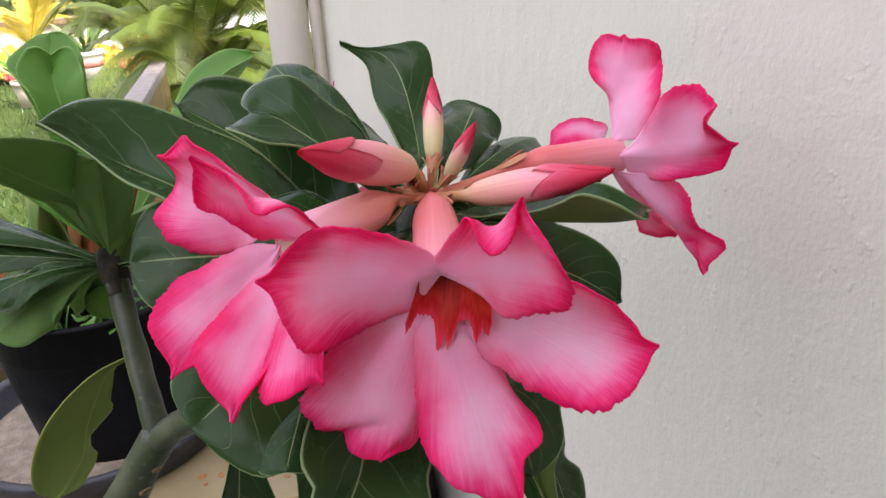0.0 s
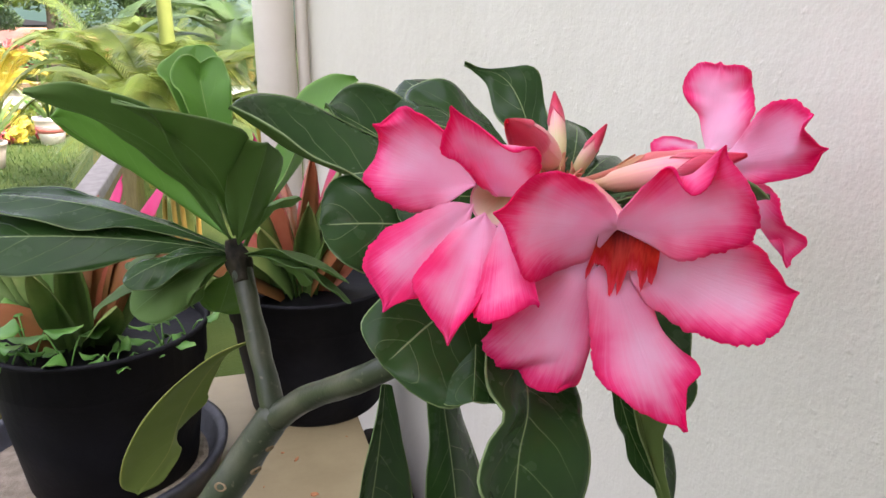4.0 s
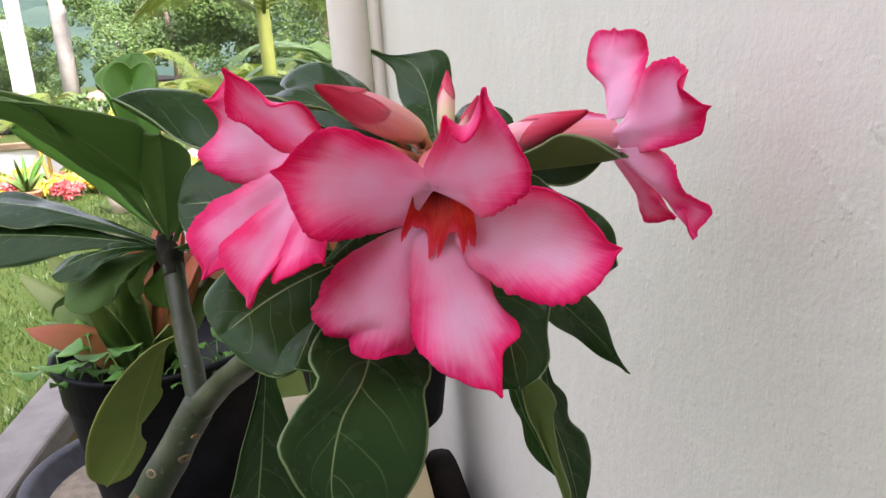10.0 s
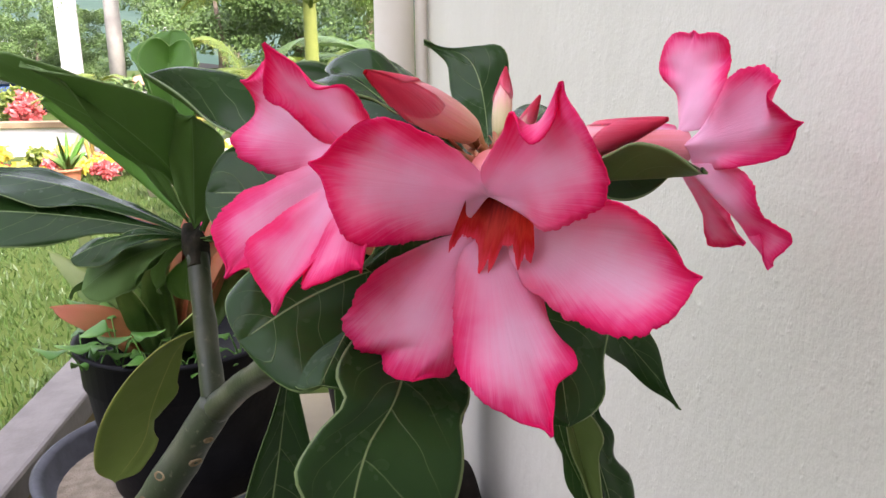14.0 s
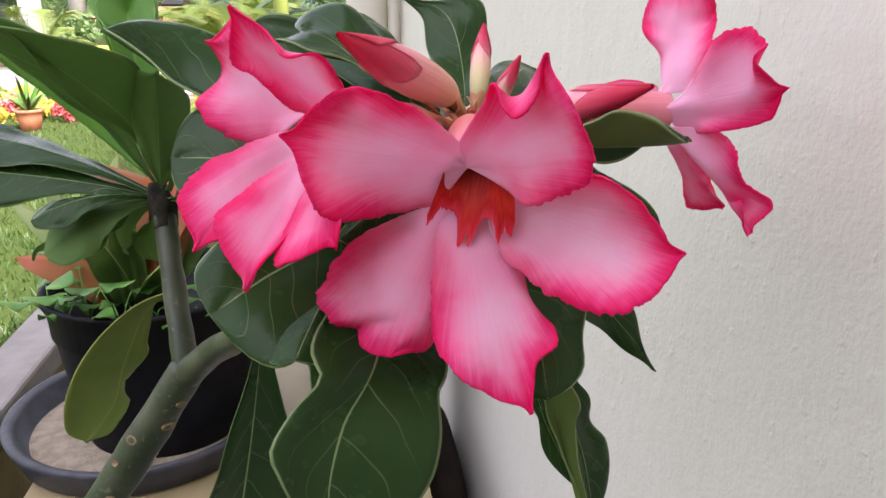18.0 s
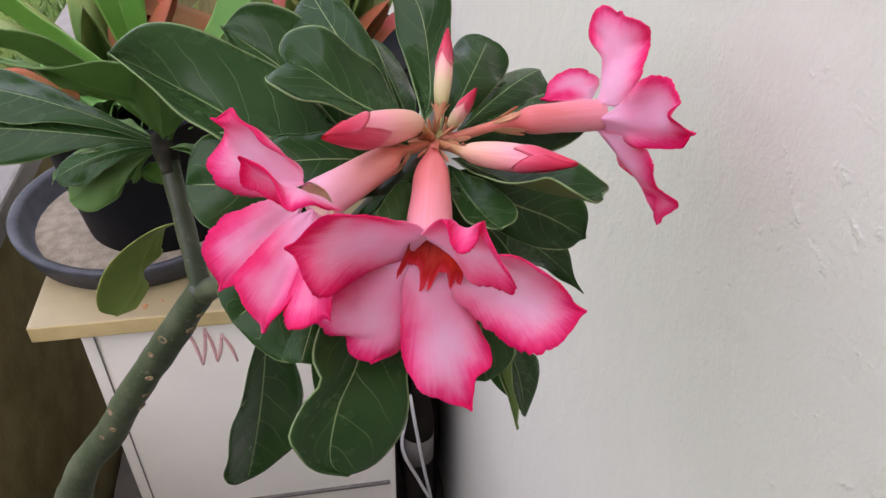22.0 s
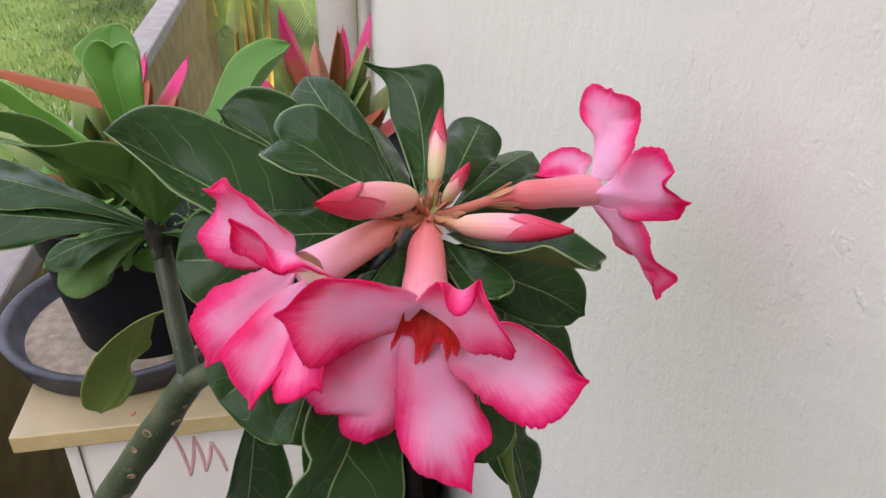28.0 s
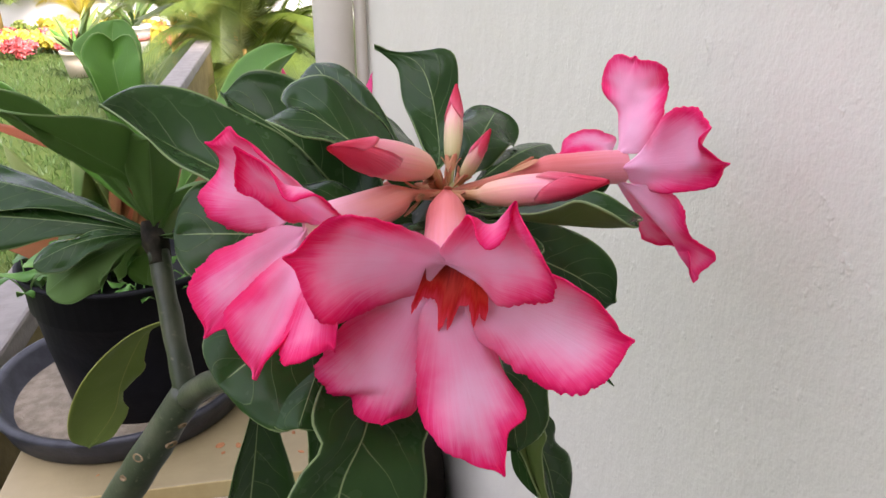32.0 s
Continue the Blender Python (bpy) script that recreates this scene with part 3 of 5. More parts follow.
# ---- the house corner: wall, pipe, floor, added eave and end wall ----
WALL_X, TOP_Z, FLOOR_Z = 0.187, 0.95, 0.30
bm = box((WALL_X, -3.0, 0.0), (WALL_X + 0.2, 2.03, 2.9))
tagged(part("wall_east", bm, M_WALL, smooth=False), "cream painted rough plaster house wall", "wall", kind="structure")
# unseen wall, added to hold back light and reflections from the south
bm = box((-0.75, -1.3, 0.0), (WALL_X - 0.002, -1.2, 2.9))
tagged(part("added_wall_south", bm, M_FLOOR, smooth=False), "plain brown wall added behind the camera to cut front light", "wall", kind="structure")
bm = box((WALL_X + 0.2, -3.2, 0.0), (6.0, 2.03, 2.9))
tagged(part("wall_house", bm, M_WALL, smooth=False), "cream painted body of the house", "wall", kind="structure")
# eave added out of view; its edge sets how much overhead sky reaches the plant
bm = box((0.02, -3.4, 2.9), (6.2, 2.4, 3.02))
tagged(part("ceiling", bm, M_CEIL, smooth=False), "pale eave added out of view to block part of the sky", "ceiling", kind="structure")
bm = box((-0.44, -1.598, FLOOR_Z - 0.1), (WALL_X - 0.002, 2.03, FLOOR_Z))
tagged(part("floor", bm, M_FLOOR, smooth=False), "worn brown concrete veranda floor", "floor", kind="structure")
pipe = thing("downpipe", (0.101, 1.95, FLOOR_Z), "cream painted round drain pipe at the wall's end", "pipe")
part("pipe", spin([(0.05, 0.0), (0.05, 2.6)], (0.101, 1.95, FLOOR_Z), 36), M_PIPE, pipe)
part("batten", spin([(0.016, 0.0), (0.016, 2.6)], (0.168, 1.94, FLOOR_Z), 20), M_PIPE, pipe)
# low wall between veranda and garden
para = thing("parapet_wall", (-0.495, 2.0, 0.0), "low olive-brown veranda wall with a flat grey top", "wall", kind="structure")
bm = box((-0.525, -1.598, 0.0), (-0.45, 4.25, TOP_Z - 0.045), 0.004)
part("face", bm, M_PARAPET, para, smooth=False)
bm = box((-0.53, -1.598, TOP_Z - 0.045), (-0.445, 4.30, TOP_Z), 0.006)
part("coping", bm, M_COPING, para, smooth=False)

# ---- cabinet under the pots ----
CAB = (-0.345, 0.68, 0.102, 1.12)   # x0, y0, x1, y1 of the top
cab = thing("cabinet", (-0.12, 0.9, FLOOR_Z), "small white cabinet with a cream board top, red scrawl on it", "cabinet")
bm = box((CAB[0], CAB[1], TOP_Z - 0.024), (CAB[2], CAB[3], TOP_Z), 0.002)
for f in bm.faces:
    f.material_index = 0 if f.normal.z > 0.5 else 1
part("top_board", bm, [M_BOARD, M_BOARD_EDGE], cab, "cream board with worn brown edge", smooth=False)
bm = box((CAB[0] + 0.045, CAB[1] + 0.02, FLOOR_Z), (CAB[2] - 0.02, CAB[3] - 0.01, TOP_Z - 0.024), 0.003)
part("body", bm, M_CABINET, cab, smooth=False)
bm = box((CAB[0] + 0.062, CAB[1] + 0.0165, TOP_Z - 0.60), (CAB[0] + 0.063, CAB[1] + 0.0195, TOP_Z - 0.026))
part("seam", bm, M_SEAM, cab, smooth=False)
part("side_panel", box((CAB[2] - 0.0198, CAB[1] + 0.032, FLOOR_Z + 0.001), (CAB[2] - 0.0150, CAB[3] - 0.011, TOP_Z - 0.0245), 0.001), M_WOOD_AND_SHADE, cab, "dark brown side panel", smooth=False)
bm = box((CAB[0] + 0.064, CAB[1] + 0.015, TOP_Z - 0.414), (CAB[2] - 0.03, CAB[1] + 0.0195, TOP_Z - 0.409))
part("drawer_gap", bm, M_SEAM, cab, smooth=False)

line = [(-0.176, 0.912), (-0.165, 0.842), (-0.153, 0.905), (-0.146, 0.846), (-0.134, 0.893), (-0.121, 0.842)]
for k, ((x0, z0), (x1, z1)) in enumerate(zip(line, line[1:])):
    y = CAB[1] + 0.0198
    part("red_mark", tube([(x0, y, z0), ((x0 + x1) / 2 + 0.002, y, (z0 + z1) / 2), (x1, y, z1)], [0.0018, 0.0024, 0.0016], 8, 8), M_REDMARK, cab, "smeared pink-red paint stroke" if k == 0 else "")
# added dark body, stands in for the contact shade between cabinet and wall
sack = thing("sack", (0.145, 0.99, FLOOR_Z), "near-black body added for the shade between cabinet and wall", "sack")
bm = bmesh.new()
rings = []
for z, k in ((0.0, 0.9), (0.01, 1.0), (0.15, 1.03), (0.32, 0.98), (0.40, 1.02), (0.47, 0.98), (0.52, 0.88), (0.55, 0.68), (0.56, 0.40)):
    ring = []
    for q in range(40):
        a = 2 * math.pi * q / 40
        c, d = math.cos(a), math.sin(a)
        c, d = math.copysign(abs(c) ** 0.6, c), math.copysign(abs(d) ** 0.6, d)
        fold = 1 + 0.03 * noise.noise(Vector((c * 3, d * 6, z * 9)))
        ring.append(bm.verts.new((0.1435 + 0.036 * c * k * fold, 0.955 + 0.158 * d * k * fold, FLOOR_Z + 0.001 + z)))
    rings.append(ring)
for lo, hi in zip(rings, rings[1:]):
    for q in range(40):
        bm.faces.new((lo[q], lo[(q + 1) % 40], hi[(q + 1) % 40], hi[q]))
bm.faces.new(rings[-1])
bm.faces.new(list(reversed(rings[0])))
part("gap_shade_body", bm, M_WOOD_AND_SHADE, sack)
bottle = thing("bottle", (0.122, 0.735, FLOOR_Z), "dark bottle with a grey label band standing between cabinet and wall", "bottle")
part("glass", spin([(0.0, 0.0), (0.023, 0.0), (0.025, 0.01), (0.025, 0.34), (0.020, 0.38), (0.011, 0.42), (0.010, 0.46), (0.012, 0.465), (0.012, 0.48), (0.0, 0.481)], (0.122, 0.735, FLOOR_Z), 32), M_WOOD_AND_SHADE, bottle)
part("label_band", spin([(0.0254, 0.25), (0.0254, 0.31)], (0.122, 0.735, FLOOR_Z), 32), M_SEAM, bottle, "worn grey label band")
cable = thing("cable", (0.1, 0.69, 0.80), "thin grey-white cable hanging beside the cabinet", "cable")
part("cable_run", tube([(0.104, 0.715, 0.72), (0.100, 0.70, 0.69), (0.093, 0.695, 0.62), (0.120, 0.695, 0.53), (0.137, 0.695, 0.47), (0.115, 0.69, 0.44), (0.085, 0.69, 0.435), (0.05, 0.692, 0.42), (0.03, 0.69, FLOOR_Z + 0.003)], [0.0026] * 9, 10, 60), M_CABLE, cable)
part("cable_loop", tube([(0.108, 0.715, 0.72), (0.112, 0.70, 0.68), (0.128, 0.70, 0.55), (0.141, 0.70, 0.455), (0.150, 0.70, FLOOR_Z + 0.003)], [0.0026] * 5, 10, 40), M_CABLE, cable)

# ---- desert rose ----
HUB = (0.0563, 0.2165, 1.432)
rose = thing("desert_rose", (-0.24, 0.33, FLOOR_Z), "desert rose plant with three pink flowers, buds and glossy leaves", "plant")
trunk_line = [(-0.24, 0.33, 0.60), (-0.235, 0.325, 0.80), (-0.205, 0.31, 1.02), (-0.152, 0.289, 1.165), (-0.117, 0.2775, 1.222), (-0.0965, 0.2715, 1.258), (-0.0675, 0.2655, 1.302), (-0.0440, 0.2610, 1.338)]
trunk = part("trunk", tube(trunk_line, [0.055, 0.045, 0.020, 0.0100, 0.0086, 0.0081, 0.0076, 0.0068], 20, 70, lump=0.10), M_STEM, rose, "grey-green trunk with pale leaf scars")
side_line = [(-0.0450, 0.2605, 1.334), (-0.0470, 0.2640, 1.345), (-0.0505, 0.2760, 1.368), (-0.0535, 0.2880, 1.390)]
part("side_branch", tube(side_line, [0.0056, 0.0049, 0.0045, 0.0045], 16, 24, lump=0.12), M_STEM, rose, "slim green-grey side branch")
part("side_branch_tip", tube([(-0.0528, 0.2850, 1.3855), (-0.0540, 0.2890, 1.393), (-0.0555, 0.2930, 1.402)], [0.0043, 0.0047, 0.0034], 16, 20, lump=0.7), M_TIPBARK, rose, "dark rough bark under the leaf tuft")
main_line = [(-0.0450, 0.2600, 1.335), (-0.0330, 0.2460, 1.349), (-0.0122, 0.2100, 1.3745), (0.0120, 0.2050, 1.393), (0.0380, 0.2110, 1.415), (0.0560, 0.2165, 1.433)]
part("main_branch", tube(main_line, [0.0060, 0.0051, 0.0048, 0.0046, 0.0044, 0.0040], 16, 44, lump=0.12), M_STEM, rose, "green-grey branch that carries the flowers")


def scar(x, y, z, nx, ny, nz, r=0.0022):
    bm = bmesh.new()
    m = Matrix.Translation((x, y, z)) @ Vector((nx, ny, nz)).to_track_quat("Z", "Y").to_matrix().to_4x4()
    q = spin([(r, -0.0008), (r * 1.0, 0.0003), (r * 0.78, 0.0005), (r * 0.5, 0.0000), (0.0002, -0.0001)], (0, 0, 0), 12, 0.7)
    bmesh.ops.transform(q, matrix=m, verts=q.verts)
    bm.free()
    part("leaf_scar", q, M_SCAR, trunk)


random.seed(4)
line = smooth_line(trunk_line, 200)
for k in range(118, 198, 8):
    c, t = line[k], (line[k + 1] - line[k]).normalized()
    a = random.uniform(-1.1, 1.1)
    face = Vector((0.15, -1, 0.25)).normalized()
    face = (face - t * face.dot(t)).normalized()
    d = face * math.cos(a) + t.cross(face) * math.sin(a)
    r = 0.0074 + 0.0020 * (198 - k) / 80
    scar(*(c + d * (r * 0.93)), *d, random.uniform(0.0018, 0.0029))


def leaf(base, tip, left, right, arch=0.006, cup=-0.004, wave=0.006, face=(0.0, -0.5, 0.85), parent=rose, materials=None, label="", **shape):
    leaf.count += 1
    return part("leaf", blade(base, tip, left, right, arch, cup, face, wave=wave, seed=leaf.count, **shape), materials or [M_LEAF, M_LEAF_UNDER], parent, label)


leaf.count = 0

def broad_leaf(base, tip, left, right, mid=(), arch=0.0, cup=0.0, wave=0.004, face=(0.0, -0.5, 0.85), materials=None, label=""):
    """A leaf given by a few places along its margins and midrib."""
    leaf.count += 1
    return part("leaf", sheet(base, tip, left, right, mid, arch, cup, face, wave, 0.0, leaf.count), materials or [M_LEAF, M_LEAF_UNDER], rose, label)


# rosette round the flowers: base, tip, left and right reach
broad_leaf((0.036, 0.220, 1.418), (-0.0540, 0.2390, 1.4617),
           [(0.0150, 0.2120, 1.4230), (-0.0100, 0.2090, 1.4360), (-0.0262, 0.2150, 1.4460), (-0.0395, 0.2259, 1.4555)],
           [(0.0180, 0.2480, 1.4290), (-0.0010, 0.2575, 1.4465), (-0.0250, 0.2609, 1.4616), (-0.0420, 0.2600, 1.4650), (-0.0503, 0.2475, 1.4640)],
           [(0.0006, 0.2248, 1.4315), (-0.0304, 0.2420, 1.4440), (-0.0449, 0.2430, 1.4545)])
broad_leaf((0.040, 0.226, 1.417), (-0.0185, 0.2680, 1.4585),
           [(0.0250, 0.2330, 1.4170), (0.0020, 0.2450, 1.4320), (-0.0120, 0.2540, 1.4470)],
           [(0.0350, 0.2550, 1.4330), (0.0240, 0.2680, 1.4480), (0.0080, 0.2720, 1.4610), (-0.0080, 0.2720, 1.4655)],
           [(0.0239, 0.2493, 1.4217), (0.0045, 0.2570, 1.4438)])
broad_leaf((0.046, 0.214, 1.439), (0.0062, 0.2249, 1.4615),
           [(0.0330, 0.2070, 1.4480), (0.0202, 0.2065, 1.4545), (0.0080, 0.2070, 1.4570), (-0.0008, 0.2150, 1.4588), (0.0005, 0.2215, 1.4600)],
           [(0.0400, 0.2370, 1.4490), (0.0317, 0.2355, 1.4602), (0.0200, 0.2355, 1.4700), (0.0080, 0.2393, 1.4665), (0.0036, 0.2340, 1.4622)],
           [(0.0252, 0.2190, 1.4515), (0.0130, 0.2220, 1.4600)])
leaf((0.048, 0.222, 1.428), (0.0160, 0.2825, 1.4660), (0.0060, 0.2620, 1.4560), (0.0345, 0.2540, 1.4620), 0.007)
broad_leaf((0.0530, 0.2200, 1.438), (0.0396, 0.2761, 1.4721),
           [(0.0520, 0.2450, 1.4420), (0.0485, 0.2640, 1.4530), (0.0475, 0.2725, 1.4660)],
           [(0.0650, 0.2450, 1.4430), (0.0700, 0.2640, 1.4560), (0.0700, 0.2706, 1.4693), (0.0630, 0.2740, 1.4730), (0.0498, 0.2755, 1.4700)],
           [(0.0590, 0.2450, 1.4400), (0.0590, 0.2640, 1.4580), (0.0540, 0.2730, 1.4680)])
leaf((0.0600, 0.2200, 1.433), (0.0875, 0.2715, 1.4475), (0.0730, 0.2655, 1.4505), (0.0945, 0.2590, 1.4420), 0.005, notch=0.06)
leaf((0.0650, 0.2220, 1.431), (0.1120, 0.2750, 1.4305), (0.0985, 0.2740, 1.4345), (0.1140, 0.2620, 1.4275), 0.005)
leaf((0.0660, 0.2200, 1.430), (0.1235, 0.2372, 1.4330), (0.1060, 0.2440, 1.4360), (0.1060, 0.2230, 1.4250), 0.003)
broad_leaf((0.0620, 0.2120, 1.4275), (0.1020, 0.1660, 1.4370), [(0.0693, 0.1822, 1.4360), (0.0793, 0.1720, 1.4425), (0.0844, 0.1687, 1.4450), (0.0904, 0.1618, 1.4437), (0.0975, 0.1618, 1.4395)],
           [(0.0810, 0.2010, 1.4340), (0.0920, 0.1880, 1.4400), (0.0982, 0.1816, 1.4410), (0.1043, 0.1777, 1.4382), (0.1072, 0.1740, 1.4360)], [(0.0772, 0.1860, 1.4325), (0.0928, 0.1707, 1.4352)], wave=0.002, materials=[M_LEAF, M_PALE_BACK], label="leaf with its pale underside turned up along one half")
broad_leaf((0.0600, 0.2080, 1.4270), (0.0693, 0.1640, 1.4300), [(0.0570, 0.1900, 1.4290), (0.0590, 0.1735, 1.4280), (0.0640, 0.1660, 1.4290)],
           [(0.0680, 0.1920, 1.4310), (0.0745, 0.1830, 1.4300), (0.0770, 0.1750, 1.4290), (0.0745, 0.1670, 1.4295)], [(0.0640, 0.1850, 1.4265), (0.0675, 0.1720, 1.4275)], wave=0.002)
broad_leaf((0.0620, 0.2080, 1.4250), (0.1139, 0.2017, 1.3931), [(0.0720, 0.1950, 1.4120), (0.0868, 0.1930, 1.4000), (0.0990, 0.1960, 1.3935), (0.1080, 0.1990, 1.3915)],
           [(0.0795, 0.2020, 1.4290), (0.0940, 0.2090, 1.4210), (0.1062, 0.2118, 1.4128), (0.1135, 0.2058, 1.4038)], [(0.0800, 0.1990, 1.4160), (0.0990, 0.2010, 1.4045)])
broad_leaf((0.0600, 0.2120, 1.4180), (0.1300, 0.2305, 1.3380), [(0.0780, 0.2120, 1.3870), (0.0950, 0.2200, 1.3680), (0.1090, 0.2290, 1.3560), (0.1183, 0.2303, 1.3471), (0.1250, 0.2305, 1.3425)],
           [(0.0840, 0.2150, 1.4000), (0.1010, 0.2220, 1.3860), (0.1130, 0.2310, 1.3740), (0.1203, 0.2309, 1.3640), (0.1235, 0.2315, 1.3520), (0.1262, 0.2310, 1.3440)], [(0.0820, 0.2160, 1.3930), (0.1060, 0.2270, 1.3680), (0.1215, 0.2305, 1.3500)])
leaf((0.0530, 0.2100, 1.418), (0.0760, 0.1980, 1.3850), (0.0830, 0.2050, 1.4020), (0.0560, 0.1980, 1.3940), 0.004)
broad_leaf((0.0480, 0.2080, 1.4200), (0.0640, 0.1490, 1.3772), [(0.0470, 0.1880, 1.4000), (0.0480, 0.1640, 1.3900), (0.0540, 0.1510, 1.3800)],
           [(0.0640, 0.1980, 1.4150), (0.0770, 0.1860, 1.4060), (0.0810, 0.1720, 1.3980), (0.0767, 0.1620, 1.3876), (0.0752, 0.1550, 1.3820), (0.0705, 0.1510, 1.3785)], [(0.0590, 0.1880, 1.4060), (0.0640, 0.1660, 1.3930)])
leaf((0.0500, 0.2230, 1.432), (0.0400, 0.2780, 1.4470), (0.0360, 0.2620, 1.4370), (0.0520, 0.2520, 1.4390), 0.004)
leaf((0.0480, 0.2060, 1.424), (0.0150, 0.1720, 1.4130), (0.0330, 0.1800, 1.4150), (0.0210, 0.1900, 1.4190), 0.003)
broad_leaf((0.0700, 0.2010, 1.3760), (0.0870, 0.1845, 1.3225), [(0.0723, 0.1960, 1.3498), (0.0746, 0.1930, 1.3430), (0.0751, 0.1900, 1.3347), (0.0785, 0.1870, 1.3298)],
           [(0.0790, 0.1900, 1.3560), (0.0840, 0.1870, 1.3380)], [(0.0745, 0.1930, 1.3530), (0.0785, 0.1890, 1.3400)])
broad_leaf((0.0735, 0.1890, 1.3660), (0.0885, 0.1800, 1.3080), [(0.0748, 0.1870, 1.3558), (0.0792, 0.1840, 1.3408), (0.0846, 0.1810, 1.3250)],
           [(0.0815, 0.1840, 1.3606), (0.0849, 0.1820, 1.3547), (0.0826, 0.1810, 1.3484), (0.0836, 0.1800, 1.3375), (0.0880, 0.1800, 1.3230)], wave=0.002, materials=[M_PALE_BACK, M_PALE_BACK], face=(0.0, -1.0, 0.0), label="pale leaf seen from below, with a rusty spot")
broad_leaf((0.0830, 0.1960, 1.3740), (0.0952, 0.1918, 1.3018), [(0.0830, 0.1920, 1.3520), (0.0850, 0.1900, 1.3350), (0.0885, 0.1880, 1.3180)],
           [(0.0866, 0.1950, 1.3578), (0.0920, 0.1960, 1.3496), (0.0948, 0.1980, 1.3385), (0.1009, 0.2000, 1.3296), (0.1028, 0.1980, 1.3203), (0.0990, 0.1950, 1.3100)], [(0.0862, 0.1930, 1.3450), (0.0905, 0.1920, 1.3280)])
broad_leaf((0.0300, 0.2080, 1.4050), (0.0147, 0.1385, 1.3484), [(0.0080, 0.1600, 1.3935), (0.0092, 0.1470, 1.3879), (0.0035, 0.1430, 1.3830), (-0.0028, 0.1375, 1.3759), (-0.0024, 0.1360, 1.3702), (0.0032, 0.1350, 1.3588)],
           [(0.0418, 0.1710, 1.3804), (0.0382, 0.1570, 1.3751), (0.0372, 0.1510, 1.3645), (0.0342, 0.1470, 1.3556), (0.0250, 0.1420, 1.3479)], [(0.0233, 0.1660, 1.3840), (0.0134, 0.1475, 1.3737), (0.0095, 0.1390, 1.3580)])
leaf((-0.0110, 0.2080, 1.3700), (-0.0330, 0.2030, 1.2650), (-0.0050, 0.2090, 1.3000), (-0.0370, 0.1920, 1.3060), 0.004, cup=0.004)
leaf((0.0050, 0.2060, 1.3860), (0.0180, 0.2120, 1.2720), (0.0330, 0.2180, 1.3020), (0.0050, 0.2060, 1.3020), 0.004)
leaf((0.0280, 0.2060, 1.405), (-0.0190, 0.1720, 1.3945), (-0.0010, 0.1550, 1.3880), (-0.0230, 0.1790, 1.4100), 0.006, notch=0.06)
leaf((0.0200, 0.2060, 1.400), (0.0030, 0.1560, 1.3880), (0.0150, 0.1600, 1.3880), (-0.0040, 0.1700, 1.3930), 0.004)
leaf((0.0360, 0.2120, 1.416), (-0.0309, 0.2045, 1.4290), (-0.0170, 0.1900, 1.4190), (-0.0170, 0.2120, 1.4450), 0.005, notch=0.04)
leaf((0.0450, 0.2130, 1.425), (-0.0070, 0.2050, 1.4340), (0.0110, 0.1900, 1.4290), (0.0070, 0.2140, 1.4440), 0.005)
leaf((0.0500, 0.2110, 1.425), (0.0250, 0.1600, 1.4300), (0.0400, 0.1760, 1.4330), (0.0280, 0.1790, 1.4290), 0.004)
leaf((0.0590, 0.2270, 1.4280), (0.0890, 0.2350, 1.4085), (0.0715, 0.2350, 1.4120), (0.0770, 0.2350, 1.4225), 0.003)
leaf((0.0520, 0.2260, 1.4270), (0.0240, 0.2350, 1.4120), (0.0420, 0.2350, 1.4130), (0.0340, 0.2350, 1.4230), 0.003)

# tuft on the side branch
TUFT = (-0.0545, 0.2910, 1.397)


def tuft_leaf(tip, half, lift=(0, 0, 1), arch=0.006, cup=0.003, materials=None, **shape):
    """A leaf of the side tuft, with its half width and the way its upper face looks."""
    b = Vector(TUFT) + (Vector(tip) - Vector(TUFT)).normalized() * 0.004
    axis = Vector(tip) - b
    side = axis.cross(Vector(lift)).normalized() * half
    mid = b + axis * 0.68
    return leaf(b, tip, mid - side, mid + side, arch, cup, 0.005, face=lift, materials=materials, foot=0.13, neck=2.3, **shape)


GREENER = [M_LEAF_UNDER, M_LEAF_UNDER]
broad_leaf((-0.0570, 0.2935, 1.4020), (-0.1180, 0.2560, 1.4670), [(-0.0700, 0.2880, 1.4230), (-0.0862, 0.2740, 1.4438), (-0.1037, 0.2690, 1.4581)], [(-0.0640, 0.2790, 1.4300), (-0.0800, 0.2600, 1.4590), (-0.1000, 0.2540, 1.4685)],
           [(-0.0680, 0.2860, 1.4270), (-0.0880, 0.2680, 1.4510)], face=(0.0, 0.8, 0.5), materials=GREENER)
broad_leaf((-0.0555, 0.2910, 1.4040), (-0.0890, 0.2325, 1.4661), [(-0.0600, 0.2840, 1.4190), (-0.0715, 0.2580, 1.4404), (-0.0771, 0.2330, 1.4599)], [(-0.0500, 0.2760, 1.4270), (-0.0481, 0.2520, 1.4500), (-0.0582, 0.2455, 1.4567), (-0.0716, 0.2300, 1.4632)],
           [(-0.0575, 0.2800, 1.4240), (-0.0660, 0.2520, 1.4450)], face=(0.2, 0.7, 0.6), materials=GREENER)
broad_leaf((-0.0560, 0.2930, 1.4020), (-0.1260, 0.3381, 1.4500), [(-0.0800, 0.3130, 1.4200), (-0.1150, 0.3370, 1.4390)], [(-0.0800, 0.3080, 1.4350), (-0.1150, 0.3290, 1.4560)], materials=[M_BRIGHT, M_BRIGHT])
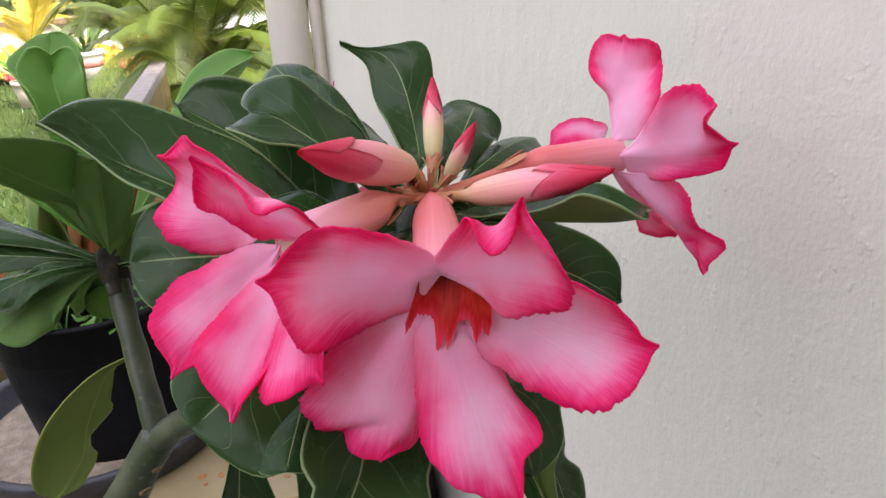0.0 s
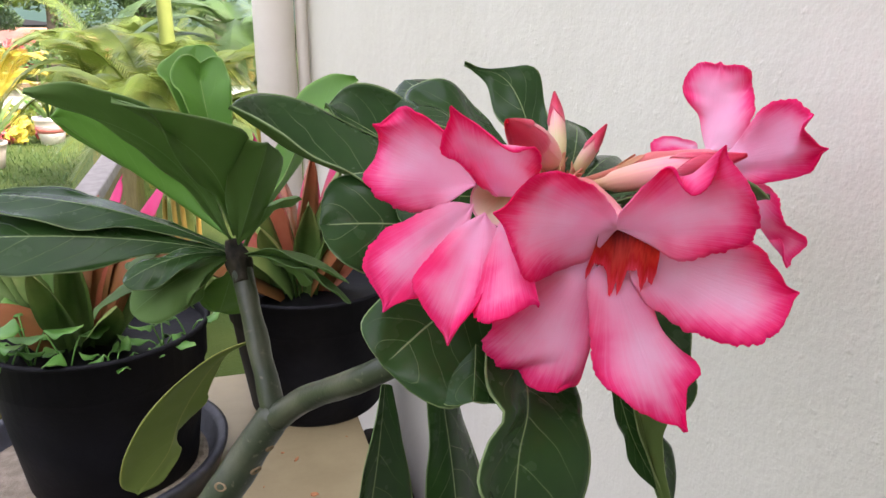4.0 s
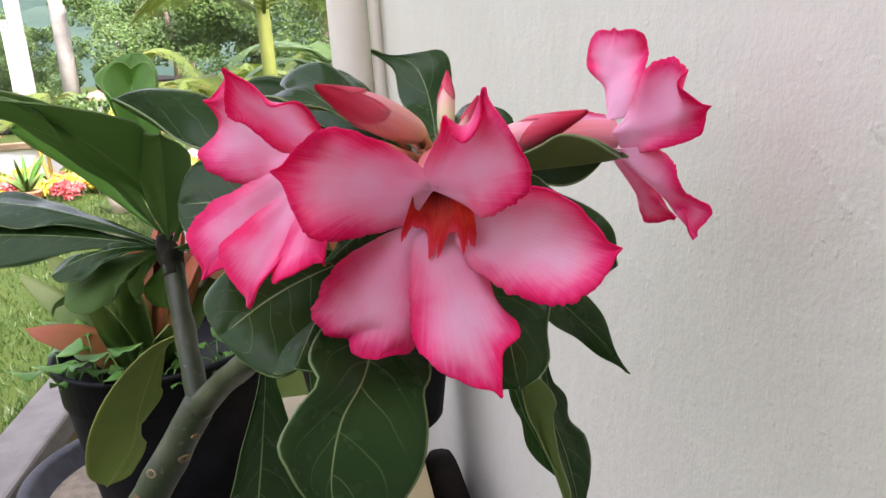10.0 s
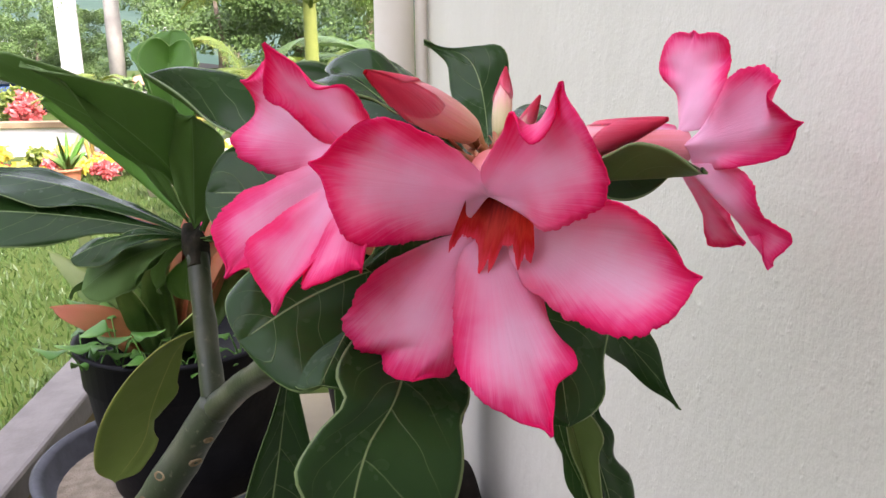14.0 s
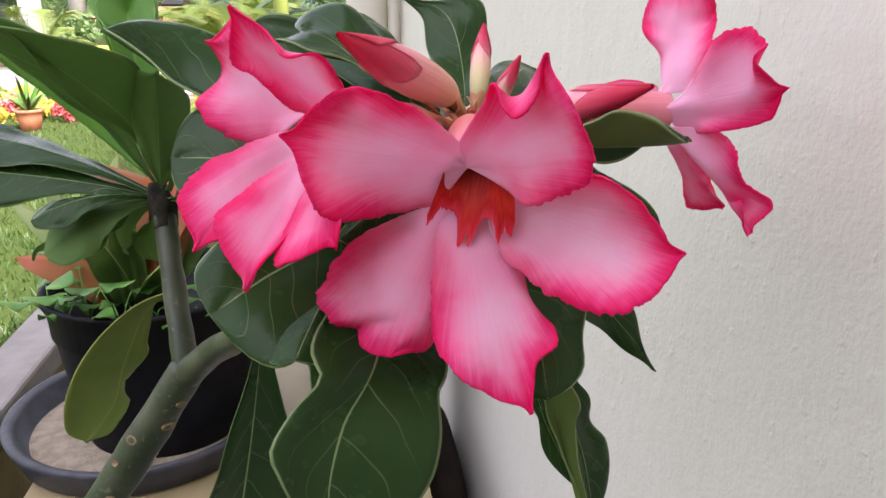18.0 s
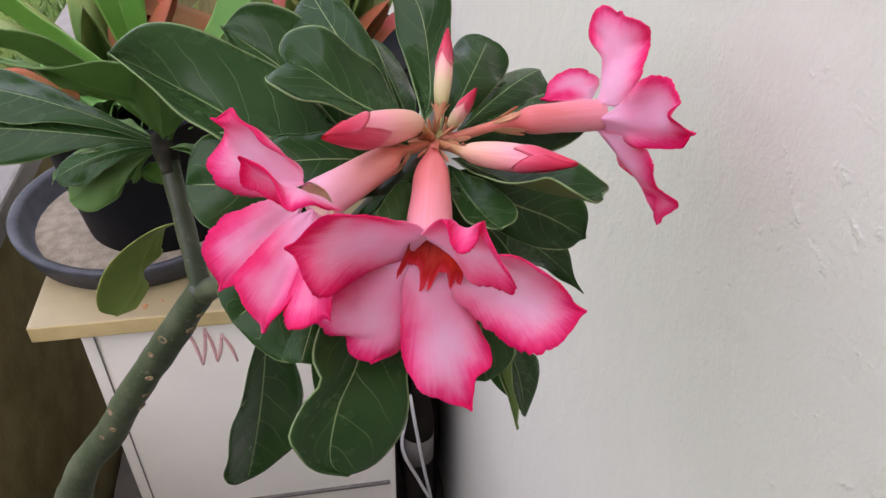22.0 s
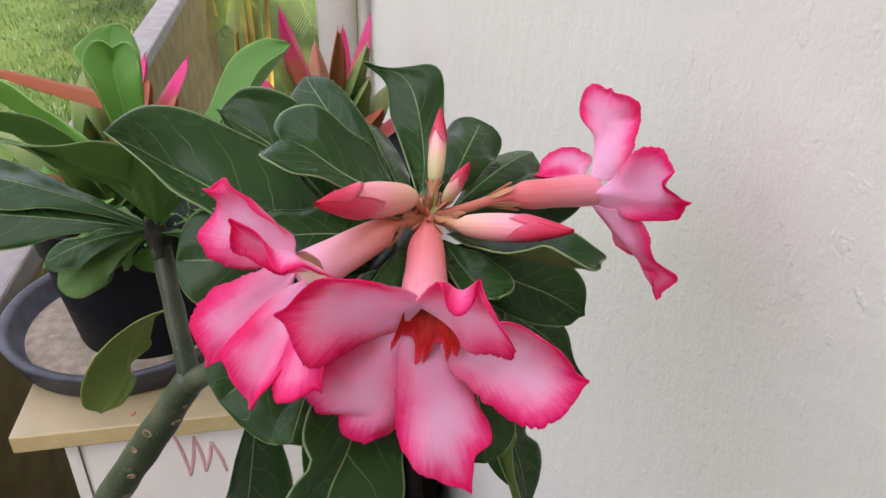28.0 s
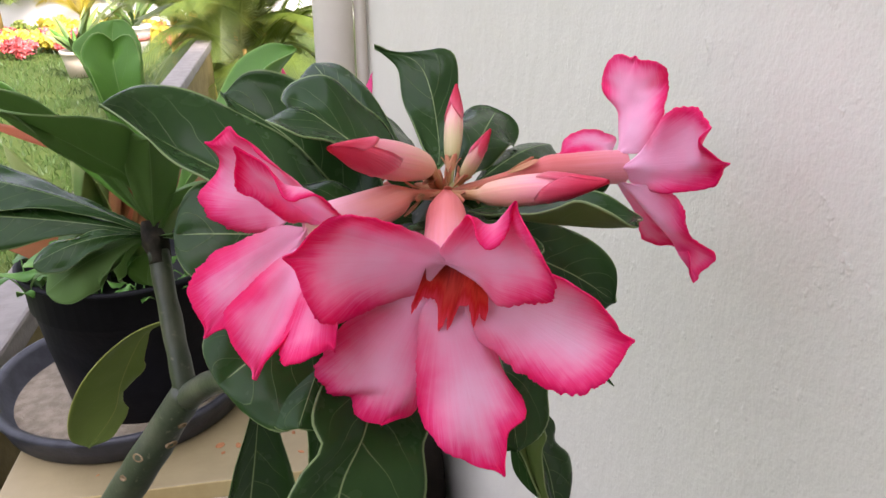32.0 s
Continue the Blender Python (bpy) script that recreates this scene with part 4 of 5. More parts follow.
broad_leaf((-0.0540, 0.2895, 1.4010), (-0.0420, 0.2480, 1.4480), [(-0.0575, 0.2760, 1.4230), (-0.0521, 0.2574, 1.4467)], [(-0.0440, 0.2820, 1.4130), (-0.0361, 0.2685, 1.4346), (-0.0375, 0.2560, 1.4430)],
           face=(0.2, 0.7, 0.6), materials=GREENER)
broad_leaf((-0.0555, 0.2950, 1.4050), (-0.0627, 0.3125, 1.4725), [(-0.0698, 0.3030, 1.4573), (-0.0741, 0.3070, 1.4645), (-0.0747, 0.3090, 1.4701), (-0.0702, 0.3110, 1.4757), (-0.0657, 0.3120, 1.4757)], [(-0.0516, 0.3010, 1.4593), (-0.0522, 0.3060, 1.4685), (-0.0544, 0.3090, 1.4747), (-0.0583, 0.3110, 1.4752)], [(-0.0625, 0.3070, 1.4586), (-0.0633, 0.3130, 1.4666)], wave=0.001, face=(0.0, -1.0, 0.3), materials=[M_BRIGHT, M_BRIGHT])
broad_leaf((-0.0555, 0.2960, 1.4050), (-0.0640, 0.3250, 1.4793), [(-0.0748, 0.3120, 1.4603), (-0.0795, 0.3170, 1.4673), (-0.0800, 0.3190, 1.4711), (-0.0756, 0.3220, 1.4747), (-0.0694, 0.3250, 1.4787)], [(-0.0527, 0.3120, 1.4620), (-0.0543, 0.3190, 1.4732), (-0.0590, 0.3240, 1.4791)], [(-0.0661, 0.3160, 1.4617), (-0.0652, 0.3220, 1.4711)], wave=0.001, face=(0.0, -1.0, 0.3), materials=[M_BRIGHT, M_BRIGHT])
tuft_leaf((-0.1620, 0.3000, 1.4080), 0.017, (0.1, -0.6, 0.8))
tuft_leaf((-0.1500, 0.3150, 1.4220), 0.015, (0.1, -0.2, 1.0))
tuft_leaf((-0.0977, 0.2736, 1.3932), 0.008, (0.0, -0.5, 0.9))
tuft_leaf((-0.1179, 0.3252, 1.3653), 0.012, (0.3, -0.3, 0.9), materials=GREENER)
tuft_leaf((-0.0911, 0.2810, 1.3790), 0.010, (0.3, -0.5, 0.8), materials=GREENER)
tuft_leaf((-0.0643, 0.3119, 1.3633), 0.010, (0.0, -1.0, 0.2), materials=GREENER)
tuft_leaf((-0.0140, 0.2600, 1.3900), 0.012, (0.2, 0.4, 0.9), materials=GREENER)
tuft_leaf((-0.0250, 0.2900, 1.3800), 0.011, (0.2, 0.4, 0.9), materials=GREENER)
tuft_leaf((-0.0290, 0.2835, 1.4206), 0.010, (0.1, 0.2, 1.0), materials=GREENER)
tuft_leaf((-0.1000, 0.3300, 1.3850), 0.012, (0.1, -0.2, 1.0), materials=GREENER)
broad_leaf((-0.0490, 0.2970, 1.4020), (0.0095, 0.3508, 1.4617), [(-0.0350, 0.3250, 1.4300), (-0.0200, 0.3500, 1.4530), (-0.0040, 0.3540, 1.4630)], [(-0.0280, 0.3100, 1.4330), (-0.0080, 0.3200, 1.4520), (0.0050, 0.3380, 1.4590)], materials=[M_BRIGHT, M_BRIGHT])
tuft_leaf((-0.0963, 0.2768, 1.3793), 0.011, (0.2, -0.6, 0.8), materials=GREENER)
tuft_leaf((-0.0120, 0.2650, 1.3790), 0.010, (0.2, 0.4, 0.9), materials=GREENER)
tuft_leaf((-0.0800, 0.3150, 1.3720), 0.010, (0.1, -0.7, 0.6), materials=GREENER)
# hanging leaf going yellow
broad_leaf((-0.0504, 0.2826, 1.3606), (-0.1097, 0.3219, 1.2700), [(-0.0617, 0.2902, 1.3522), (-0.0676, 0.3012, 1.3382), (-0.0727, 0.3103, 1.3250), (-0.0731, 0.3128, 1.3207), (-0.0802, 0.3185, 1.3102), (-0.0857, 0.3217, 1.3028), (-0.0891, 0.3228, 1.2995), (-0.0889, 0.3236, 1.2965), (-0.0904, 0.3243, 1.2930), (-0.0877, 0.3244, 1.2919), (-0.0899, 0.3249, 1.2856), (-0.0937, 0.3247, 1.2800), (-0.0991, 0.3233, 1.2732)],
           [(-0.0684, 0.2865, 1.3538), (-0.0841, 0.2933, 1.3399), (-0.0970, 0.3007, 1.3238), (-0.1083, 0.3081, 1.3067), (-0.1145, 0.3142, 1.2916), (-0.1162, 0.3193, 1.2779)],
           [(-0.0652, 0.2921, 1.3481), (-0.0761, 0.3042, 1.3291), (-0.0862, 0.3142, 1.3086), (-0.0936, 0.3197, 1.2898)], arch=0.002, wave=0.002, materials=[M_YELLOW_LEAF, M_YELLOW_LEAF], label="yellowing leaf with a bitten margin")


def petal(parent, base, tip, left, right, mid=(), arch=0.0012, cup=0.0008, wave=0.003, ruffle=0.055, rim=1.12, spike=0.0014):
    leaf.count += 1
    return part("petal", sheet(base, tip, left, right, mid, arch, cup, None, wave, ruffle, leaf.count * 1.7, 130, 11, 0.0005, False, rim, spike), [M_PETAL, M_PETAL], parent)


def flower(base, neck, throat, radii, material, label):
    """The corolla tube from stalk to throat; petals are added to it."""
    b, n, t = Vector(base), Vector(neck), Vector(throat)
    line = [b, b.lerp(n, 0.5), n, n.lerp(t, 0.22), n.lerp(t, 0.55), t]
    fl = part("flower", tube(line, radii, 26, 48, lump=0.05, close=False), material, rose, label)
    axis = (n - b).normalized()
    side = axis.orthogonal().normalized()
    for k in range(5):
        d = Matrix.Rotation(2 * math.pi * k / 5, 3, axis) @ side
        w = axis.cross(d)
        c = b.lerp(n, 0.75) + d * radii[2] * 0.8
        e = n.lerp(t, 0.13) + d * (radii[2] + 0.0034)
        m = c.lerp(e, 0.5)
        part("sepal", blade(c, e, m - w * 0.0012, m + w * 0.0012, 0.0005, 0.0, nu=6, nv=2, thick=0.0004), [M_CALYX, M_CALYX], fl, "reddish brown sepal" if k == 0 else "")
    return fl


def throat(parent, centre, axis, r, depth, material, label):
    """The inside of the throat."""
    axis = Vector(axis).normalized()
    c = Vector(centre)
    bm = tube([c - axis * depth, c - axis * depth * 0.5, c, c + axis * 0.002], [r * 0.12, r * 0.55, r * 0.95, r * 1.08], 24, 14, lump=0.12, close=False)
    part("throat", bm, material, parent, label)


def throat_skirt(parent, inner, outer, material, label, lobes=((-0.92, 0.24, 1.0), (-0.14, 0.24, 1.0), (0.04, 0.22, 0.96), (0.62, 0.26, 0.92), (0.88, 0.22, 0.96))):
    """The ragged red scales of the throat, joined into one skirt that lies on the petals."""
    bm = bmesh.new()
    uv = bm.loops.layers.uv.verify()
    n, m = 110, 12
    a, o = even_line(inner, n), even_line(outer, n)
    rows = []
    for j in range(n + 1):
        s = 2 * j / n - 1
        reach = 0.62
        for place, wide, high in lobes:
            reach = max(reach, high * (1 - 0.50 * min(1.0, abs(s - place) / wide) ** 1.4))
        reach *= 1 + 0.10 * noise.noise(Vector((s * 9.0, 0.3, 0.0))) + 0.09 * noise.noise(Vector((s * 26.0, 1.3, 0.0)))
        row = []
        for k in range(m + 1):
            t = k / m
            p = a[j].lerp(o[j], t * reach)
            p += Vector((0.0, -1.0, 0.25)) * (0.0008 + 0.0005 * math.sin(math.pi * min(1.0, t * 1.1)) * (0.5 + 0.5 * math.cos(s * 12.0)))
            row.append(bm.verts.new(p))
        rows.append(row)
    for j in range(n):
        for k in range(m):
            f = bm.faces.new((rows[j][k], rows[j + 1][k], rows[j + 1][k + 1], rows[j][k + 1]))
            for loop, q in zip(f.loops, ((k, j), (k, j + 1), (k + 1, j + 1), (k + 1, j))):
                loop[uv].uv = (q[0] / m, q[1] / n)
    bmesh.ops.solidify(bm, geom=bm.faces[:], thickness=0.0004)
    part("corona", bm, material, parent, label)


# flower facing the camera
ff = flower(HUB, (0.0530, 0.1995, 1.4378), (0.0450, 0.1570, 1.4300), [0.0021, 0.0018, 0.0021, 0.0056, 0.0066, 0.0078], M_TUBE, "large open pink flower with a dark red throat")
throat(ff, (0.0468, 0.1640, 1.4290), (-0.12, -0.92, -0.36), 0.0055, 0.0075, M_THROAT_RED, "deep red ragged throat")
throat_skirt(ff, [(0.0395, 0.1580, 1.4335), (0.0425, 0.1615, 1.4328), (0.0470, 0.1618, 1.4326), (0.0510, 0.1580, 1.4322), (0.0538, 0.1500, 1.4320)],
             [(0.0346, 0.1560, 1.4222), (0.0390, 0.1560, 1.4175), (0.0446, 0.1545, 1.4156), (0.0505, 0.1540, 1.4160), (0.0556, 0.1535, 1.4180)], M_THROAT_RED, "red ragged scales round the throat")
petal(ff, (0.0450, 0.1570, 1.4340), (0.0049, 0.1449, 1.4442), [(0.0370, 0.1590, 1.4250), (0.0240, 0.1545, 1.4238), (0.0115, 0.1425, 1.4275)],
      [(0.0425, 0.1545, 1.4400), (0.0345, 0.1494, 1.4470), (0.0208, 0.1459, 1.4538), (0.0130, 0.1445, 1.4510)])
petal(ff, (0.0445, 0.1565, 1.4345), (0.0534, 0.1272, 1.4604), [(0.0425, 0.1510, 1.4410), (0.0455, 0.1365, 1.4548), (0.0472, 0.1320, 1.4510), (0.0494, 0.1288, 1.4490), (0.0520, 0.1274, 1.4535)],
      [(0.0530, 0.1500, 1.4305), (0.0558, 0.1400, 1.4288), (0.0624, 0.1253, 1.4371), (0.0580, 0.1200, 1.4500)], [(0.0495, 0.1450, 1.4400)])
petal(ff, (0.0505, 0.1580, 1.4275), (0.0884, 0.1363, 1.4184), [(0.0560, 0.1510, 1.4310), (0.0679, 0.1440, 1.4348), (0.0766, 0.1385, 1.4315), (0.0835, 0.1370, 1.4240), (0.0862, 0.1366, 1.4200)],
      [(0.0500, 0.1560, 1.4190), (0.0560, 0.1500, 1.4105), (0.0639, 0.1410, 1.4062), (0.0718, 0.1315, 1.4058), (0.0805, 0.1318, 1.4095), (0.0862, 0.1345, 1.4140)])
petal(ff, (0.0455, 0.1620, 1.4240), (0.0552, 0.1335, 1.3838), [(0.0385, 0.1600, 1.4190), (0.0362, 0.1535, 1.4080), (0.0350, 0.1470, 1.3960), (0.0395, 0.1360, 1.3918), (0.0480, 0.1330, 1.3870)],
      [(0.0545, 0.1590, 1.4170), (0.0605, 0.1530, 1.4020), (0.0630, 0.1380, 1.3985), (0.0572, 0.1350, 1.3945), (0.0562, 0.1342, 1.3890)])
petal(ff, (0.0425, 0.1640, 1.4240), (0.0253, 0.1510, 1.3901), [(0.0310, 0.1640, 1.4215), (0.0173, 0.1660, 1.4142), (0.0091, 0.1629, 1.4021), (0.0115, 0.1605, 1.3955), (0.0178, 0.1620, 1.3930), (0.0185, 0.1570, 1.3914), (0.0208, 0.1535, 1.3900)],
      [(0.0420, 0.1620, 1.4140), (0.0400, 0.1590, 1.4010), (0.0357, 0.1560, 1.3895), (0.0310, 0.1525, 1.3902)], spike=0.0)
# flower beside it, seen from the side
fl = flower(HUB, (0.0414, 0.1997, 1.4386), (0.0130, 0.1710, 1.4405), [0.0020, 0.0018, 0.0022, 0.0052, 0.0060, 0.0068], M_TUBE_PALE, "pink flower with a pale cream throat")
throat(fl, (0.0150, 0.1735, 1.4402), (-0.64, -0.76, -0.10), 0.0060, 0.012, M_THROAT_CREAM, "cream throat")
petal(fl, (0.0095, 0.1750, 1.4450), (-0.0152, 0.1893, 1.4603), [(-0.0039, 0.1800, 1.4365), (-0.0151, 0.1835, 1.4400), (-0.0190, 0.1890, 1.4455), (-0.0142, 0.1950, 1.4520)],
      [(0.0085, 0.1730, 1.4510), (0.0033, 0.1725, 1.4575), (-0.0008, 0.1744, 1.4615), (-0.0090, 0.1827, 1.4664)])
petal(fl, (0.0140, 0.1695, 1.4425), (-0.0044, 0.1523, 1.4685), [(0.0070, 0.1600, 1.4470), (0.0000, 0.1560, 1.4543), (-0.0064, 0.1560, 1.4588)],
      [(0.0196, 0.1600, 1.4450), (0.0172, 0.1475, 1.4535), (0.0125, 0.1415, 1.4607), (0.0058, 0.1400, 1.4603), (0.0018, 0.1500, 1.4645)], [(0.0045, 0.1545, 1.4560)], wave=0.0015, rim=1.9)
petal(fl, (0.0095, 0.1765, 1.4390), (-0.0188, 0.1657, 1.4146), [(0.0015, 0.1775, 1.4395), (-0.0140, 0.1785, 1.4335), (-0.0235, 0.1746, 1.4267)],
      [(0.0040, 0.1700, 1.4290), (-0.0060, 0.1665, 1.4180)])
petal(fl, (0.0115, 0.1720, 1.4375), (-0.0060, 0.1498, 1.4106), [(0.0030, 0.1725, 1.4335), (-0.0064, 0.1649, 1.4292), (-0.0129, 0.1598, 1.4233), (-0.0105, 0.1540, 1.4160)],
      [(0.0130, 0.1610, 1.4320), (0.0070, 0.1540, 1.4240), (-0.0005, 0.1490, 1.4172)])
petal(fl, (0.0160, 0.1690, 1.4380), (0.0140, 0.1400, 1.4225), [(0.0080, 0.1590, 1.4300), (0.0003, 0.1485, 1.4183), (0.0042, 0.1389, 1.4192)],
      [(0.0155, 0.1600, 1.4270), (0.0142, 0.1500, 1.4228)])
# flower towards the wall
fb = flower(HUB, (0.0840, 0.2165, 1.4385), (0.1200, 0.2203, 1.4371), [0.0018, 0.0018, 0.0022, 0.0052, 0.0056, 0.0060], M_TUBE, "pink flower turned towards the wall")
throat(fb, (0.1190, 0.2203, 1.4371), (0.98, -0.1, 0.0), 0.0050, 0.012, M_THROAT_CREAM, "pale throat")
petal(fb, (0.1180, 0.2200, 1.4420), (0.1236, 0.2255, 1.4730), [(0.1225, 0.2300, 1.4440), (0.1234, 0.2360, 1.4534), (0.1181, 0.2370, 1.4599), (0.1184, 0.2405, 1.4653), (0.1196, 0.2335, 1.4742)],
      [(0.1235, 0.2110, 1.4457), (0.1278, 0.2090, 1.4582), (0.1337, 0.2190, 1.4666), (0.1300, 0.2178, 1.4732)], rim=1.5)
petal(fb, (0.1180, 0.2150, 1.4385), (0.1382, 0.1850, 1.4475), [(0.1225, 0.2120, 1.4445), (0.1240, 0.2060, 1.4540), (0.1245, 0.1995, 1.4608), (0.1296, 0.1930, 1.4632), (0.1312, 0.1845, 1.4598), (0.1272, 0.1840, 1.4550)],
      [(0.1230, 0.2140, 1.4315), (0.1308, 0.1997, 1.4335), (0.1386, 0.1905, 1.4380)], rim=1.5)
petal(fb, (0.1185, 0.2165, 1.4328), (0.1406, 0.1970, 1.4032), [(0.1318, 0.2034, 1.4323), (0.1342, 0.1976, 1.4277), (0.1364, 0.1961, 1.4186), (0.1448, 0.1936, 1.4112)],
      [(0.1290, 0.2200, 1.4260), (0.1370, 0.2120, 1.4160), (0.1374, 0.1985, 1.4110)], rim=1.5)
petal(fb, (0.1185, 0.2230, 1.4330), (0.1475, 0.2275, 1.4027), [(0.1330, 0.2330, 1.4170), (0.1408, 0.2429, 1.4004), (0.1436, 0.2432, 1.3972)],
      [(0.1330, 0.2200, 1.4240), (0.1438, 0.2290, 1.4076)], rim=1.5)
petal(fb, (0.1175, 0.2255, 1.4400), (0.1005, 0.2303, 1.4394), [(0.1251, 0.2400, 1.4423), (0.1166, 0.2461, 1.4450), (0.1056, 0.2391, 1.4433)],
      [(0.1130, 0.2280, 1.4400)], rim=1.5)


def sepals(at, toward, length, wide, parent):
    """Five pointed sepals round the foot of a bud."""
    a = Vector(at)
    d = (Vector(toward) - a).normalized()
    s = d.orthogonal().normalized()
    o = d.cross(s)
    for q in range(5):
        out = s * math.cos(1.2566 * q + 0.4) + o * math.sin(1.2566 * q + 0.4)
        over = d.cross(out)
        c = a + out * 0.0012
        e = c + d * length * random.uniform(0.85, 1.1) + out * length * random.uniform(0.20, 0.42)
        m = c.lerp(e, 0.35) - out * 0.0004
        part("sepal", blade(c, e, m - over * wide, m + over * wide, 0.0006, 0.0004, nu=8, nv=2, thick=0.0004, peak=0.35), [M_CALYX, M_CALYX], parent, "small tan sepal" if q == 0 else "")


def bud(base, tip, r, material, label, bend=0.0, start=0.48, spiral=2.2, turn=0.0):
    """A bud: a smooth pale body, and petals wound round each other to a point."""
    b, t = Vector(base), Vector(tip)
    h = Vector(HUB)
    axis = (t - b).normalized()
    droop = Vector((0, 0, bend))
    line = [h, h.lerp(b, 0.6), b, b.lerp(t, 0.10), b.lerp(t, 0.34) + droop, b.lerp(t, 0.60) + droop, b.lerp(t, 0.84), t]
    bd = part("bud", tube(line, [0.0017, 0.0016, r * 0.46, r * 0.80, r, r * 0.92, r * 0.42, r * 0.06], 24, 56, lump=0.03), material, rose, label)
    side = axis.orthogonal().normalized()
    over = axis.cross(side)
    for k in range(3):
        bm = bmesh.new()
        uv = bm.loops.layers.uv.verify()
        n, m = 20, 12
        rows = []
        for i in range(n + 1):
            q = i / n
            row = []
            for j in range(m + 1):
                w = j / m
                e = start + 0.30 * (1 - w) ** 1.3 + 0.05 * (k % 2)     # the free edge starts further out on one side
                f = e + (1.03 - e) * q
                ang = turn + 2.0944 * k + spiral * f + 2.7 * (w - 0.5)
                fat = r * min(1.04, max(0.03, (1.06 - f) / 0.45) ** 0.8) * (1.0 + 0.14 * (1 - w) * (1 - 0.4 * q) - 0.02 * w)
                c = b.lerp(t, f) + droop * max(0.0, 1 - 2.2 * abs(f - 0.5))
                row.append(bm.verts.new(c + (side * math.cos(ang) + over * math.sin(ang)) * (fat * (1.0 if q > 0.02 else 0.93))))
            rows.append(row)
        for i in range(n):
            for j in range(m):
                face = bm.faces.new((rows[i][j], rows[i][j + 1], rows[i + 1][j + 1], rows[i + 1][j]))
                for loop, (di, dj) in zip(face.loops, ((0, 0), (0, 1), (1, 1), (1, 0))):
                    loop[uv].uv = (0.75 * (i + di) / n + 0.25 * (1 - (j + dj) / m), (j + dj) / m)
        bmesh.ops.solidify(bm, geom=bm.faces[:], thickness=0.0003)
        part("folded_petal", bm, M_BUD_RED, bd, "crimson petal wound round the bud's tip" if k == 0 else "")
    sepals(h.lerp(b, 0.62), t, 0.0064, 0.0012, bd)
    return bd


bud((0.0490, 0.2100, 1.4440), (0.0175, 0.1711, 1.4625), 0.0058, M_BUD, "fat peach and crimson flower bud")
bud((0.0600, 0.2270, 1.4400), (0.0650, 0.2440, 1.4628), 0.0033, M_BUD_GREEN, "slim upright green and pink bud")
bud((0.0620, 0.2190, 1.4360), (0.0694, 0.2113, 1.4547), 0.0026, M_BUD_GREEN, "small green and crimson bud")
bud((0.0640, 0.2000, 1.4370), (0.0909, 0.1665, 1.4505), 0.0047, M_BUD, "long peach and crimson flower bud")
random.seed(8)
for k in range(26):
    d = Vector((random.uniform(-1, 1), random.uniform(-1, 0.6), random.uniform(0.0, 1.0))).normalized()
    c = Vector(HUB) + d * 0.003
    e = c + d * random.uniform(0.005, 0.011)
    w = d.orthogonal().normalized() * 0.0011
    part("bract", blade(c, e, c.lerp(e, 0.4) - w, c.lerp(e, 0.4) + w, 0.0004, 0.0, nu=6, nv=2, thick=0.0004, peak=0.4), [M_CALYX, M_CALYX], rose, "small reddish brown bract" if k == 0 else "")

# ---- pots on the cabinet ----
POT = (-0.238, 0.868)
sau = thing("plant_saucer", (POT[0], POT[1] + 0.012, TOP_Z), "wide grey plastic saucer with dry dirt in it", "saucer")
c = (POT[0], POT[1] + 0.012, TOP_Z)
part("dish", spin([(0.128, 0.0), (0.150, 0.004), (0.156, 0.022), (0.162, 0.034), (0.163, 0.040), (0.158, 0.042), (0.148, 0.036), (0.142, 0.014), (0.12, 0.010), (0.0005, 0.010)], c, 64), M_SAUCER, sau)
part("dirt", spin([(0.141, 0.0105), (0.135, 0.014), (0.09, 0.016), (0.0005, 0.017)], c, 48), M_SAND, sau, "dry sandy dirt")


def nursery_pot(name, at, r0, r1, h, label, parts=True):
    """A tapered black pot with a rolled rim, ribbed a little, filled with soil."""
    p = thing(name, at, label, "pot")
    part("shell", spin([(r0 * 0.96, 0.0), (r0, 0.004), (r0 + (r1 - r0) * 0.45, h * 0.45), (r0 + (r1 - r0) * 0.72, h * 0.74), (r0 + (r1 - r0) * 0.72 + 0.003, h * 0.75), (r1 - 0.003, h * 0.97), (r1 + 0.002, h * 0.975), (r1 + 0.003, h), (r1 - 0.002, h + 0.001), (r1 - 0.005, h * 0.93), (r1 - 0.006, h * 0.90)], at, 56), M_BLACKPOT, p)
    part("soil", spin([(r1 - 0.0062, h * 0.86), (r1 * 0.6, h * 0.885), (0.0005, h * 0.89)], at, 40), M_SOIL, p)
    return p


nursery_pot("plant_pot", (POT[0] + 0.028, POT[1] + 0.012, TOP_Z + 0.012), 0.097, 0.124, 0.19, "black plastic nursery pot full of dark soil")
nursery_pot("plant_pot", (0.055, 1.01, TOP_Z), 0.095, 0.122, 0.19, "black plastic pot of a pink bromeliad behind")
nursery_pot("plant_pot", (-0.24, 0.33, FLOOR_Z), 0.12, 0.155, 0.30, "black pot on the floor holding the desert rose")


def strap(base, tip, half, bend, material, parent, name="leaf", seed=0, lift=(0, 0, 1), cup=0.006, **shape):
    b, t = Vector(base), Vector(tip)
    side = (t - b).cross(Vector(lift))
    side = side.normalized() * half if side.length > 1e-6 else Vector((half, 0, 0))
    m = b.lerp(t, 0.5)
    opts = dict(peak=0.45, round_end=0.8, foot=0.7, nu=14, nv=3, thick=0.001, wave=0.004)
    opts.update(shape)
    return part(name, blade(b, t, m - side, m + side, bend, cup, seed=seed, **opts), [material, material], parent)


